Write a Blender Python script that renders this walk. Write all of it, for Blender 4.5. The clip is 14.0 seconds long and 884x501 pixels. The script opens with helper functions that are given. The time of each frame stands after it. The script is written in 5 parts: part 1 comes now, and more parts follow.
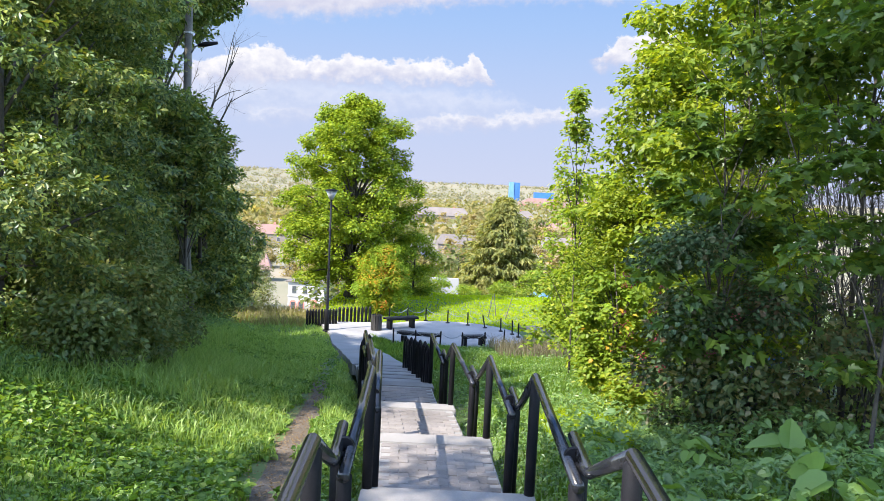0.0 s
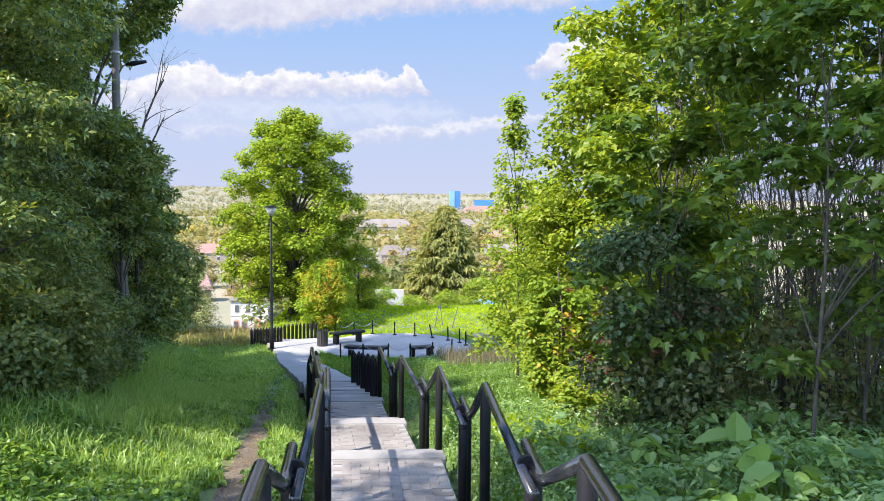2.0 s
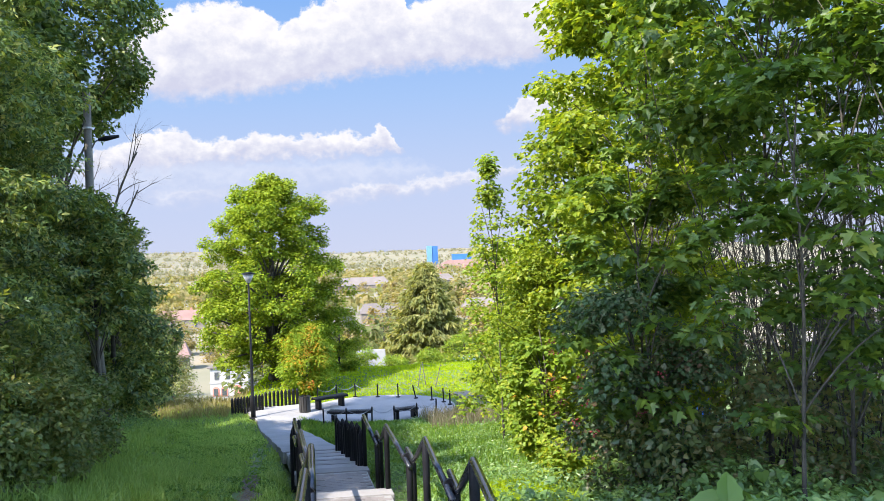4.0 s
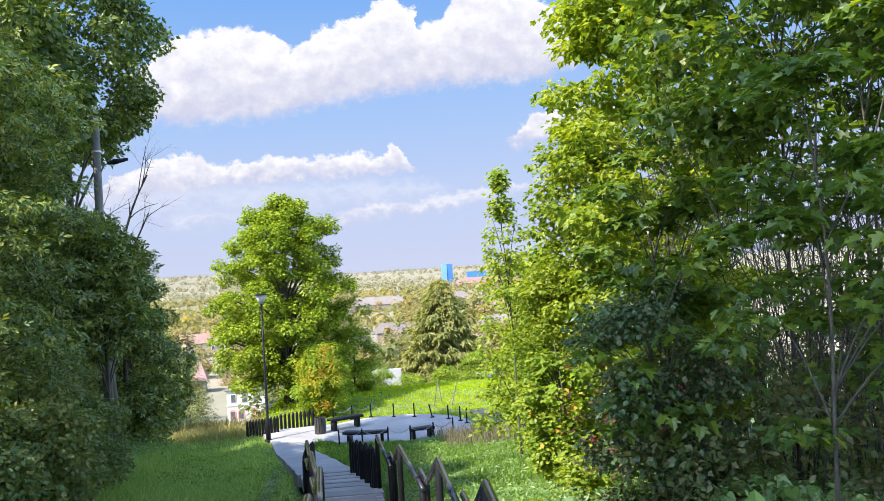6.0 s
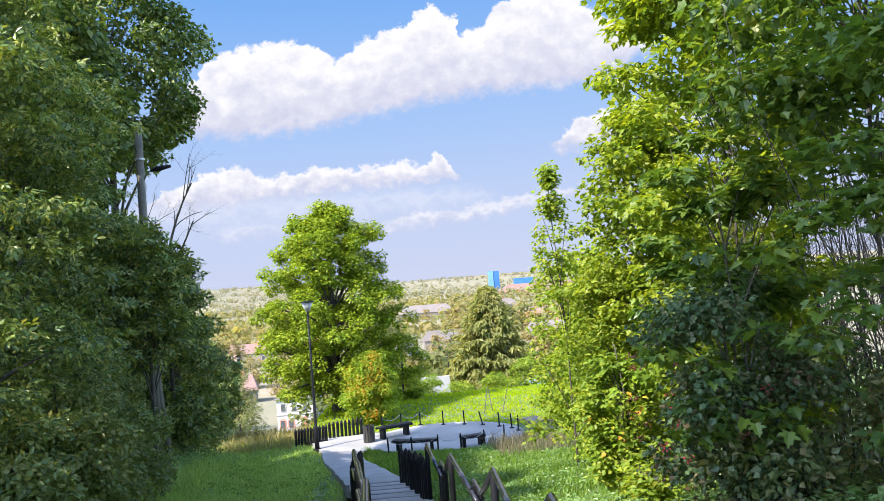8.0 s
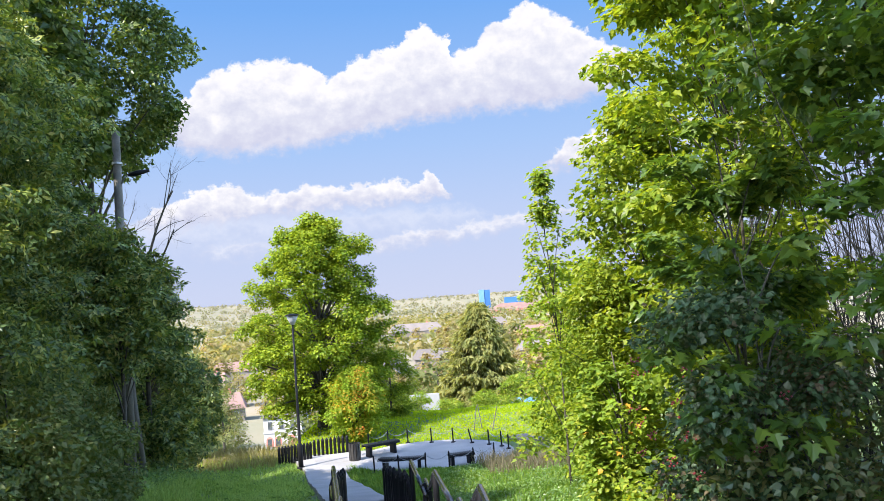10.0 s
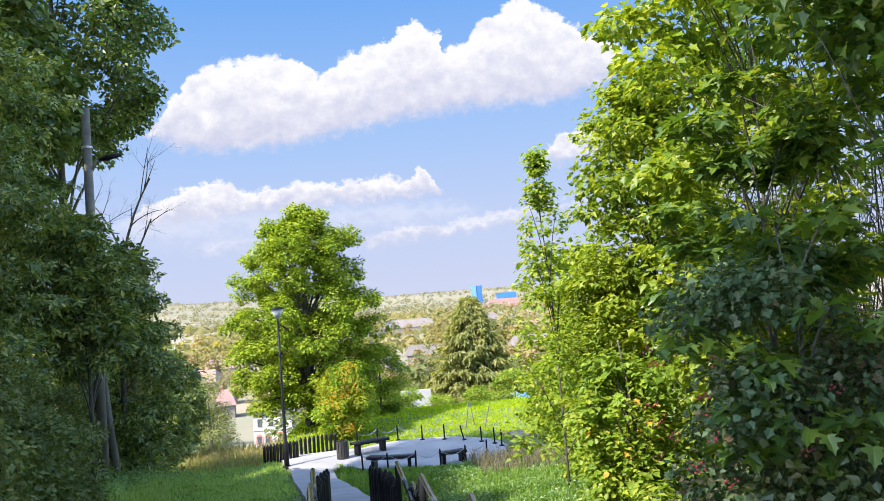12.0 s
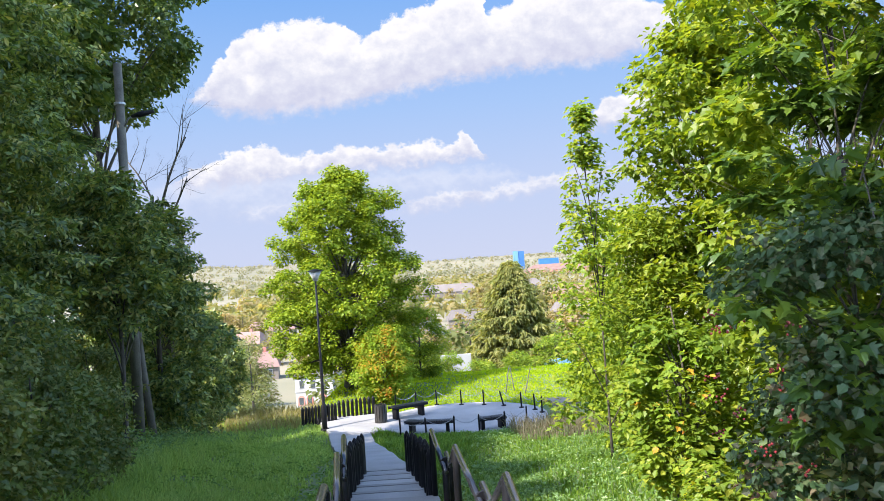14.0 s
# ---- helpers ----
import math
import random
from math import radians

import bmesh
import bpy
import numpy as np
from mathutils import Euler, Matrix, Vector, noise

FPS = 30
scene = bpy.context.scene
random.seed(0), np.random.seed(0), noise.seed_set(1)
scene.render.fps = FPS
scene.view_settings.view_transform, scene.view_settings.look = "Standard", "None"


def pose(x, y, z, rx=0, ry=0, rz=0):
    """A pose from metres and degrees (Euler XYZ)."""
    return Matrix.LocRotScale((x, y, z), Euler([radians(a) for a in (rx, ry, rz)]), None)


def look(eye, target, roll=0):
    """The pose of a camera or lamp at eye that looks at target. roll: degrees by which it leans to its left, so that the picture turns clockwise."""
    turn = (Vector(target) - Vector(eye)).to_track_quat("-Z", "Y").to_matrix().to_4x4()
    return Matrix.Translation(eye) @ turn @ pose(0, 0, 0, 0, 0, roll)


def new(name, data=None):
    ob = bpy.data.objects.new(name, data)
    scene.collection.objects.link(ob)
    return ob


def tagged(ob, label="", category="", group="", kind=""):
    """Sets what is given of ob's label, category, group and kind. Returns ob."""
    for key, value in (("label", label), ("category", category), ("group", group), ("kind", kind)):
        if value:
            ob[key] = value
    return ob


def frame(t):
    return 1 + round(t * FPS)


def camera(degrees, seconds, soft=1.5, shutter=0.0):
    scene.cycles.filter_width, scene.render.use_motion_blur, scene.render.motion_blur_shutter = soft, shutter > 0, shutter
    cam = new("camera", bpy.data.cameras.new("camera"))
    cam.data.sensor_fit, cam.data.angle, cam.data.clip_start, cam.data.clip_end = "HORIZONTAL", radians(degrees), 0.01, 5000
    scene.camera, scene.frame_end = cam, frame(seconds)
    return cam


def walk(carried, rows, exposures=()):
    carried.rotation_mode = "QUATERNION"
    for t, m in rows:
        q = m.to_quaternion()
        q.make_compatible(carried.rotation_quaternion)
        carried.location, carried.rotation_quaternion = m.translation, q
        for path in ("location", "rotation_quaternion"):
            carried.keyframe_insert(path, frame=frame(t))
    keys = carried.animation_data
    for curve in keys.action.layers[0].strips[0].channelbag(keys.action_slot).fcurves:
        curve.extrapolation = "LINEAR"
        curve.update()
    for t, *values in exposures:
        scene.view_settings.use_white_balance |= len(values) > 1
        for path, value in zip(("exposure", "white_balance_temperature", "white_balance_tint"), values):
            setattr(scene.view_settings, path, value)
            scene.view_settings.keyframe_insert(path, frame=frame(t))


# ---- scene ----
cam = camera(57.0, 14.0, soft=0.55)
PATH = [
    (0, (-0.106, 0.089, 1.444), (-0.093, 2.082, 1.28), 2.8),
    (0.5, (-0.105, 0.121, 1.441), (-0.017, 2.113, 1.284), 2.1),
    (1, (-0.111, 0.126, 1.441), (0.025, 2.116, 1.293), 1.5),
    (1.5, (-0.11, 0.113, 1.448), (0.042, 2.102, 1.311), 0.9),
    (2, (-0.103, 0.136, 1.45), (0.048, 2.126, 1.315), 0.4),
    (2.5, (-0.095, 0.131, 1.451), (0.065, 2.12, 1.328), -0.2),
    (3, (-0.087, 0.132, 1.455), (0.093, 2.12, 1.344), -0.8),
    (3.5, (-0.084, 0.111, 1.502), (0.12, 2.099, 1.435), -1.3),
    (4, (-0.108, 0.152, 1.601), (0.098, 2.141, 1.6), -2.1),
    (6.5, (-0.004, 0.603, 1.542), (0.147, 2.597, 1.587), -4.0),
    (7, (-0.065, 0.81, 1.536), (0.042, 2.807, 1.575), -4.4),
    (7.5, (-0.052, 0.942, 1.464), (0.027, 2.94, 1.516), -4.6),
    (8, (-0.019, 1.107, 1.42), (0.042, 3.105, 1.491), -4.4),
    (10.5, (0.088, 2.133, 1.158), (0.18, 4.127, 1.275), -4.1),
    (11, (0.118, 2.423, 1.124), (0.218, 4.418, 1.235), -4.2),
    (11.5, (0.128, 2.74, 1.085), (0.247, 4.733, 1.203), -4.2),
    (12, (0.154, 2.971, 1.064), (0.259, 4.965, 1.168), -4.3),
    (12.5, (0.203, 3.16, 1.058), (0.295, 5.156, 1.149), -4.3),
    (13, (0.269, 3.281, 1.023), (0.304, 5.28, 1.088), -4.7),
    (13.5, (0.257, 3.466, 1.022), (0.279, 5.466, 1.06), -4.2),
    (14, (0.243, 3.681, 0.989), (0.239, 5.681, 1.015), -3.8),
]
walk(cam, [(t, look(eye, target, roll)) for t, eye, target, roll in PATH], [(0.0, 2.42, 6480, 14), (14.0, 2.42, 6480, 14)])

# ---- light ----
SUN_TO = Vector((-0.64, -0.48, 0.84)).normalized()
sun = new("sun", bpy.data.lights.new("sun", "SUN"))
sun.data.energy, sun.data.angle, sun.data.color = 2.75, radians(0.6), (1.0, 0.93, 0.81)
sun.matrix_world = look((0, 0, 0), -SUN_TO)
world = bpy.data.worlds.new("sky")
scene.world = world
world.use_nodes = True
wn, wl = world.node_tree.nodes, world.node_tree.links
sky = wn.new("ShaderNodeTexSky")
sky.sky_type, sky.sun_disc = "NISHITA", False
sky.sun_elevation = math.asin(SUN_TO.z)
sky.sun_rotation = math.atan2(SUN_TO.x, SUN_TO.y)
sky.air_density, sky.dust_density, sky.ozone_density = 1.0, 0.6, 1.5
wl.new(sky.outputs[0], wn["Background"].inputs[0])
wn["Background"].inputs[1].default_value = 0.15

# ---- materials ----
rng = np.random.default_rng(7)


def material(name):
    m = bpy.data.materials.new(name)
    m.use_nodes = True
    n, l = m.node_tree.nodes, m.node_tree.links
    return m, n, l, n["Principled BSDF"]


def ramp(n, stops):
    r = n.new("ShaderNodeValToRGB")
    e = r.color_ramp.elements
    while len(e) < len(stops):
        e.new(0.5)
    for k, (at, c) in zip(e, stops):
        k.position, k.color = at, (*c, 1)
    return r


def noisy(name, stops, scale, rough=0.8, bump=0.3, fine=60.0, metal=0.0, fine_mix=0.35, bump_dist=0.01, shine=0.5):
    """Colour by a coarse and a fine noise in metres, with fine relief."""
    m, n, l, b = material(name)
    a, f, mix = n.new("ShaderNodeTexNoise"), n.new("ShaderNodeTexNoise"), n.new("ShaderNodeMix")
    a.inputs["Scale"].default_value, a.inputs["Detail"].default_value = scale, 5
    f.inputs["Scale"].default_value, f.inputs["Detail"].default_value = fine, 3
    geo = n.new("ShaderNodeNewGeometry")
    for t in (a, f):
        l.new(geo.outputs["Position"], t.inputs["Vector"])
    mix.inputs[0].default_value = fine_mix
    l.new(a.outputs[0], mix.inputs[2])
    l.new(f.outputs[0], mix.inputs[3])
    r = ramp(n, stops)
    l.new(mix.outputs[0], r.inputs[0])
    info, tone, mul = n.new("ShaderNodeObjectInfo"), n.new("ShaderNodeMapRange"), n.new("ShaderNodeMix")
    tone.inputs["To Min"].default_value, tone.inputs["To Max"].default_value = 0.84, 1.12
    l.new(info.outputs["Random"], tone.inputs["Value"])
    mul.data_type, mul.blend_type = "RGBA", "MULTIPLY"
    mul.inputs[0].default_value = 1.0
    l.new(r.outputs[0], mul.inputs[6])
    l.new(tone.outputs[0], mul.inputs[7])
    l.new(mul.outputs[2], b.inputs["Base Color"])
    b.inputs["Roughness"].default_value, b.inputs["Metallic"].default_value = rough, metal
    b.inputs["Specular IOR Level"].default_value = shine
    bp = n.new("ShaderNodeBump")
    bp.inputs["Strength"].default_value, bp.inputs["Distance"].default_value = bump, bump_dist
    l.new(f.outputs[0], bp.inputs["Height"])
    l.new(bp.outputs[0], b.inputs["Normal"])
    return m


def leafy(name, stops, glow=0.45, gloss=0.04, patch=0.6, by_patch=0.45, by_tree=0.0):
    """Leaves: colour by leaf and by patch, part of the light passes through."""
    m, n, l, b = material(name)
    n.remove(b)
    geo, tex, mix = n.new("ShaderNodeNewGeometry"), n.new("ShaderNodeTexNoise"), n.new("ShaderNodeMix")
    tex.inputs["Scale"].default_value = patch
    l.new(geo.outputs["Position"], tex.inputs["Vector"])
    mix.inputs[0].default_value = by_patch
    l.new(geo.outputs["Random Per Island"], mix.inputs[2])
    l.new(tex.outputs[0], mix.inputs[3])
    r = ramp(n, stops)
    info, own = n.new("ShaderNodeObjectInfo"), n.new("ShaderNodeMix")
    own.inputs[0].default_value = by_tree
    l.new(mix.outputs[0], own.inputs[2])
    l.new(info.outputs["Random"], own.inputs[3])
    l.new(own.outputs[0], r.inputs[0])
    d, tr, g = n.new("ShaderNodeBsdfDiffuse"), n.new("ShaderNodeBsdfTranslucent"), n.new("ShaderNodeBsdfGlossy")
    g.inputs["Roughness"].default_value = 0.42
    hue = n.new("ShaderNodeMix")
    hue.data_type, hue.blend_type = "RGBA", "MULTIPLY"
    hue.inputs[0].default_value = 1.0
    hue.inputs[7].default_value = (1.9, 1.75, 0.55, 1)
    l.new(r.outputs[0], hue.inputs[6])
    l.new(r.outputs[0], d.inputs[0])
    l.new(hue.outputs[2], tr.inputs[0])
    m1, m2 = n.new("ShaderNodeMixShader"), n.new("ShaderNodeMixShader")
    m1.inputs[0].default_value, m2.inputs[0].default_value = glow, gloss
    l.new(d.outputs[0], m1.inputs[1])
    l.new(tr.outputs[0], m1.inputs[2])
    l.new(m1.outputs[0], m2.inputs[1])
    l.new(g.outputs[0], m2.inputs[2])
    l.new(m2.outputs[0], n["Material Output"].inputs[0])
    return m


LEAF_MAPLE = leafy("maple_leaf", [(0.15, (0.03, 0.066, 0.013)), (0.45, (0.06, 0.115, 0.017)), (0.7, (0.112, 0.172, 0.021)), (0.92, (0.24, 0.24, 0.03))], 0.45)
LEAF_DARK = leafy("dark_leaf", [(0.2, (0.045, 0.08, 0.022)), (0.5, (0.108, 0.165, 0.038)), (0.75, (0.19, 0.225, 0.047)), (0.92, (0.27, 0.245, 0.065))], 0.25, 0.04, by_patch=0.25)
# The tall trees' shaded side is put into this darker leaf colour.
LEAF_TALL_SHADE = leafy("tall_tree_leaf_shaded", [(0.2, (0.035, 0.065, 0.018)), (0.5, (0.07, 0.115, 0.028)), (0.85, (0.14, 0.17, 0.04))], 0.3, 0.03, by_patch=0.25)
LEAF_VIB = leafy("viburnum_leaf", [(0.2, (0.03, 0.06, 0.024)), (0.5, (0.056, 0.095, 0.038)), (0.72, (0.085, 0.09, 0.044)), (0.9, (0.15, 0.055, 0.038))], 0.25, 0.02)
LEAF_CROWN = leafy("crown_leaf", [(0.2, (0.07, 0.125, 0.01)), (0.5, (0.14, 0.2, 0.016)), (0.85, (0.24, 0.285, 0.022))], 0.32, 0.01)
# Sunlight on the thicket's edge is put into this brighter leaf colour.
LEAF_EDGE_LIT = leafy("sunlit_edge_leaf", [(0.2, (0.068, 0.122, 0.013)), (0.5, (0.14, 0.2, 0.019)), (0.85, (0.25, 0.285, 0.028))], 0.48, 0.015)
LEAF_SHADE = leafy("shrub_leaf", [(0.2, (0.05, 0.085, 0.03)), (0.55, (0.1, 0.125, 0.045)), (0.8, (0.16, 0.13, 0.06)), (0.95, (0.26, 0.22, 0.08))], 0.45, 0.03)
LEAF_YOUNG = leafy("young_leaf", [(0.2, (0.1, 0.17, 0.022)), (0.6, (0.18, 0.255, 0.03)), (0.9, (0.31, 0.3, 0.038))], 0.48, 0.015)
LEAF_GOLD = leafy("turning_leaf", [(0.3, (0.13, 0.22, 0.02)), (0.57, (0.23, 0.31, 0.026)), (0.665, (0.42, 0.25, 0.03)), (0.755, (0.5, 0.16, 0.03))], 0.4, 0.02, 0.9, 0.68)
LEAF_SPRUCE = leafy("spruce_needle", [(0.2, (0.115, 0.14, 0.045)), (0.6, (0.2, 0.205, 0.07)), (0.9, (0.31, 0.285, 0.11))], 0.42, 0.01)
LEAF_HEDGE = leafy("undergrowth_leaf", [(0.2, (0.065, 0.105, 0.028)), (0.55, (0.115, 0.15, 0.038)), (0.85, (0.19, 0.19, 0.055))], 0.28, 0.03)
LEAF_WILLOW = leafy("willow_leaf", [(0.2, (0.10, 0.125, 0.045)), (0.6, (0.17, 0.19, 0.07)), (0.9, (0.26, 0.24, 0.11))], 0.4)
# Distant foliage: tan tones paled for distance haze, LEAF_HAZE the most.
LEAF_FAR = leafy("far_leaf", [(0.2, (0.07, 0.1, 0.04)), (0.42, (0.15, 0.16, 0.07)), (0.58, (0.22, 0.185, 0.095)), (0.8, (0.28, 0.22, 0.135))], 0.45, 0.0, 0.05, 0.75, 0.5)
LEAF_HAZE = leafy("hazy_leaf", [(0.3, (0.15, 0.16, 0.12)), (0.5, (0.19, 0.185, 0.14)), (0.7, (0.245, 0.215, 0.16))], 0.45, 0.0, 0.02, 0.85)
LEAF_HERB = leafy("herb_leaf", [(0.2, (0.07, 0.14, 0.045)), (0.6, (0.14, 0.24, 0.07)), (0.9, (0.23, 0.32, 0.09))], 0.42, 0.04)
LEAF_BURDOCK = leafy("burdock_leaf", [(0.2, (0.1, 0.18, 0.04)), (0.6, (0.15, 0.25, 0.05)), (0.9, (0.22, 0.32, 0.07))], 0.4, 0.03, 3.0)
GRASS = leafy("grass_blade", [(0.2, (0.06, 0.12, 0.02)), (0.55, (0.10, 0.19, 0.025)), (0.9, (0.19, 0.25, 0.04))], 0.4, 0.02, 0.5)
# Pale weeds, lightened further to lift meadow that lies in shade.
GRASS_PALE = leafy("pale_weed_blade", [(0.2, (0.14, 0.225, 0.055)), (0.55, (0.23, 0.34, 0.09)), (0.9, (0.32, 0.39, 0.13))], 0.42, 0.02, 0.5)
LITTER = leafy("fallen_leaf", [(0.2, (0.07, 0.045, 0.022)), (0.6, (0.15, 0.10, 0.05)), (0.9, (0.25, 0.19, 0.10))], 0.1, 0.02)
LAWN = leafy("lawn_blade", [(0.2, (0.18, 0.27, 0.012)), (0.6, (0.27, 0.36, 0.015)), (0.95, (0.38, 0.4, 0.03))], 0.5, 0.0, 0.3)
STRAW = leafy("straw_grass", [(0.2, (0.17, 0.15, 0.07)), (0.6, (0.26, 0.23, 0.11)), (0.9, (0.34, 0.31, 0.17))], 0.35, 0.0)
DRY = leafy("dry_grass", [(0.2, (0.09, 0.08, 0.055)), (0.6, (0.14, 0.125, 0.09)), (0.9, (0.21, 0.19, 0.135))], 0.3, 0.0)
BARK = noisy("bark", [(0.3, (0.028, 0.023, 0.017)), (0.5, (0.05, 0.042, 0.032)), (0.7, (0.085, 0.074, 0.06))], 6, 0.9, 0.8, 40)
WOOD = noisy("weathered_wood", [(0.3, (0.06, 0.054, 0.042)), (0.5, (0.1, 0.09, 0.072)), (0.7, (0.15, 0.137, 0.112))], 3, 0.85, 0.5, 30)
BLACK = noisy("black_paint", [(0.3, (0.006, 0.006, 0.007)), (0.6, (0.012, 0.012, 0.014)), (0.8, (0.016, 0.015, 0.014))], 4, 0.45, 0.12, 90, shine=0.1)
RAIL = noisy("worn_black_rail", [(0.3, (0.009, 0.010, 0.013)), (0.5, (0.014, 0.015, 0.018)), (0.75, (0.028, 0.029, 0.031))], 3, 0.17, 0.06, 70, shine=0.5)
PAVER = noisy("grey_paver", [(0.3, (0.125, 0.113, 0.105)), (0.5, (0.18, 0.165, 0.155)), (0.7, (0.25, 0.232, 0.218))], 1.3, 0.88, 0.5, 70)
SLAB = noisy("concrete_slab", [(0.3, (0.14, 0.135, 0.128)), (0.5, (0.19, 0.184, 0.176)), (0.7, (0.245, 0.237, 0.228))], 1.1, 0.85, 0.35, 90)
PATH_M = noisy("grey_paving", [(0.3, (0.17, 0.168, 0.163)), (0.5, (0.225, 0.222, 0.216)), (0.7, (0.285, 0.28, 0.272))], 0.9, 0.88, 0.5, 50)
SOIL = noisy("trodden_earth", [(0.3, (0.055, 0.042, 0.028)), (0.5, (0.095, 0.075, 0.053)), (0.7, (0.155, 0.128, 0.098))], 2.2, 0.95, 0.9, 38, bump_dist=0.03)
BENCH_WOOD = noisy("dark_bench_wood", [(0.3, (0.015, 0.014, 0.013)), (0.6, (0.03, 0.028, 0.026)), (0.8, (0.06, 0.055, 0.05))], 3, 0.55, 0.3, 40)
PLASTER = noisy("white_plaster", [(0.3, (0.27, 0.26, 0.255)), (0.6, (0.33, 0.32, 0.31)), (0.8, (0.38, 0.37, 0.36))], 0.4, 0.9, 0.15, 20)
BEIGE = noisy("beige_wall", [(0.3, (0.14, 0.118, 0.096)), (0.6, (0.18, 0.152, 0.126)), (0.8, (0.23, 0.2, 0.17))], 0.3, 0.9, 0.15, 20)
ROOF_GREY = noisy("pale_roof_sheet", [(0.3, (0.105, 0.088, 0.076)), (0.6, (0.135, 0.115, 0.1)), (0.8, (0.165, 0.145, 0.128))], 0.3, 0.6, 0.2, 10)
ROOF_RED = noisy("brown_red_roof", [(0.3, (0.15, 0.085, 0.068)), (0.6, (0.19, 0.115, 0.095)), (0.8, (0.24, 0.155, 0.13))], 0.3, 0.75, 0.2, 10)
BRICK_RED = noisy("red_brick_panel", [(0.3, (0.36, 0.13, 0.10)), (0.6, (0.44, 0.18, 0.14)), (0.8, (0.5, 0.25, 0.2))], 1, 0.9, 0.2, 20)
BLUE = noisy("blue_sheet", [(0.3, (0.015, 0.085, 0.25)), (0.6, (0.02, 0.11, 0.3)), (0.8, (0.035, 0.14, 0.34))], 0.1, 0.6, 0.1, 3)
BLUE_PALE = noisy("pale_blue_sheet", [(0.3, (0.07, 0.18, 0.32)), (0.6, (0.09, 0.21, 0.36)), (0.8, (0.12, 0.24, 0.38))], 0.1, 0.6, 0.1, 3)
DARK_GLASS = noisy("dark_window", [(0.3, (0.04, 0.045, 0.05)), (0.7, (0.08, 0.09, 0.10))], 2, 0.15, 0.0, 10)
BERRY = noisy("red_berry", [(0.3, (0.15, 0.01, 0.012)), (0.7, (0.22, 0.02, 0.02))], 20, 0.3, 0.0, 90)
LAMP_GLASS = noisy("frosted_lamp", [(0.3, (0.2, 0.2, 0.2)), (0.7, (0.28, 0.28, 0.27))], 5, 0.35, 0.0, 50)
STEEL = noisy("galvanised_steel", [(0.3, (0.22, 0.23, 0.24)), (0.7, (0.34, 0.35, 0.36))], 6, 0.45, 0.1, 60, 0.7)


def ground_material():
    m, n, l, b = material("meadow_ground")
    geo, sep = n.new("ShaderNodeNewGeometry"), n.new("ShaderNodeSeparateXYZ")
    l.new(geo.outputs["Position"], sep.inputs[0])
    near, far, mask = n.new("ShaderNodeTexNoise"), n.new("ShaderNodeTexNoise"), n.new("ShaderNodeMapRange")
    near.inputs["Scale"].default_value, near.inputs["Detail"].default_value = 1.2, 8
    far.inputs["Scale"].default_value, far.inputs["Detail"].default_value = 0.02, 6
    for t in (near, far):
        l.new(geo.outputs["Position"], t.inputs["Vector"])
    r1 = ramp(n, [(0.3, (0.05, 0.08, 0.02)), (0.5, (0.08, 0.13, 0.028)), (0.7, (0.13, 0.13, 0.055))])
    # Valley ground: tan patches, lightened for distance haze.
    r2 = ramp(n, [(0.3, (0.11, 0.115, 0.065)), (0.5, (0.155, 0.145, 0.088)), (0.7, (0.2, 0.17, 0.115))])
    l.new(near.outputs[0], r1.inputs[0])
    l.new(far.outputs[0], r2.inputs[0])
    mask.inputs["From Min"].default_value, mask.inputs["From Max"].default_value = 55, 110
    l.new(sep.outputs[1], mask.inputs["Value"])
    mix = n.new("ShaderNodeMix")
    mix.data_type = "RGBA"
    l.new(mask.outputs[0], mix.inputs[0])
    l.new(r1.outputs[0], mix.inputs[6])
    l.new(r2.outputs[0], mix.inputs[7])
    l.new(mix.outputs[2], b.inputs["Base Color"])
    b.inputs["Roughness"].default_value = 0.95
    bp = n.new("ShaderNodeBump")
    bp.inputs["Strength"].default_value, bp.inputs["Distance"].default_value = 0.7, 0.05
    l.new(near.outputs[0], bp.inputs["Height"])
    l.new(bp.outputs[0], b.inputs["Normal"])
    return m


GROUND_M = ground_material()

# ---- the plan ----
EDGES = [-2.85, 0.22, 3.30, 6.40, 9.45, 12.60, 15.68]   # far edge of each landing, at the top of a short flight
RISER, RUN = 0.162, 0.33
LEVELS = [0.43, -0.06, -0.56, -0.985, -1.50, -1.99, -2.43]
LONG = [(15.68 + 1.06 * k, -2.43 - 0.18 * (k + 1)) for k in range(5)]   # single risers further down
CENTRE_Y = [-10, 0, 3.4, 6.5, 9.4, 12.6, 15.7, 20.0, 26.0, 33.0, 36.5, 40.0]
CENTRE_X = [0.0, 0.06, 0.08, 0.075, -0.06, -0.42, -0.76, -1.26, -2.3, -3.6, -4.7, -6.6]
SLOPE_Y = [-60, -20, -2.8, 0.2, 6.4, 15.68, 20.0, 31.0, 38.0, 42.0, 46.0, 56.0, 80.0, 120.0, 200.0, 420.0, 900.0, 1500.0, 2600.0, 4200.0]
SLOPE_Z = [3.0, 1.2, 0.42, -0.05, -1.08, -2.6, -3.36, -4.90, -4.90, -4.65, -4.8, -7.6, -13.0, -18.0, -22.0, -25.0, -26.0, -24.0, -10.0, -4.0]


def cx(y):
    return float(np.interp(y, CENTRE_Y, CENTRE_X))


def smooth(a, b, v):
    t = np.clip((np.asarray(v, float) - a) / (b - a), 0, 1)
    return t * t * (3 - 2 * t)


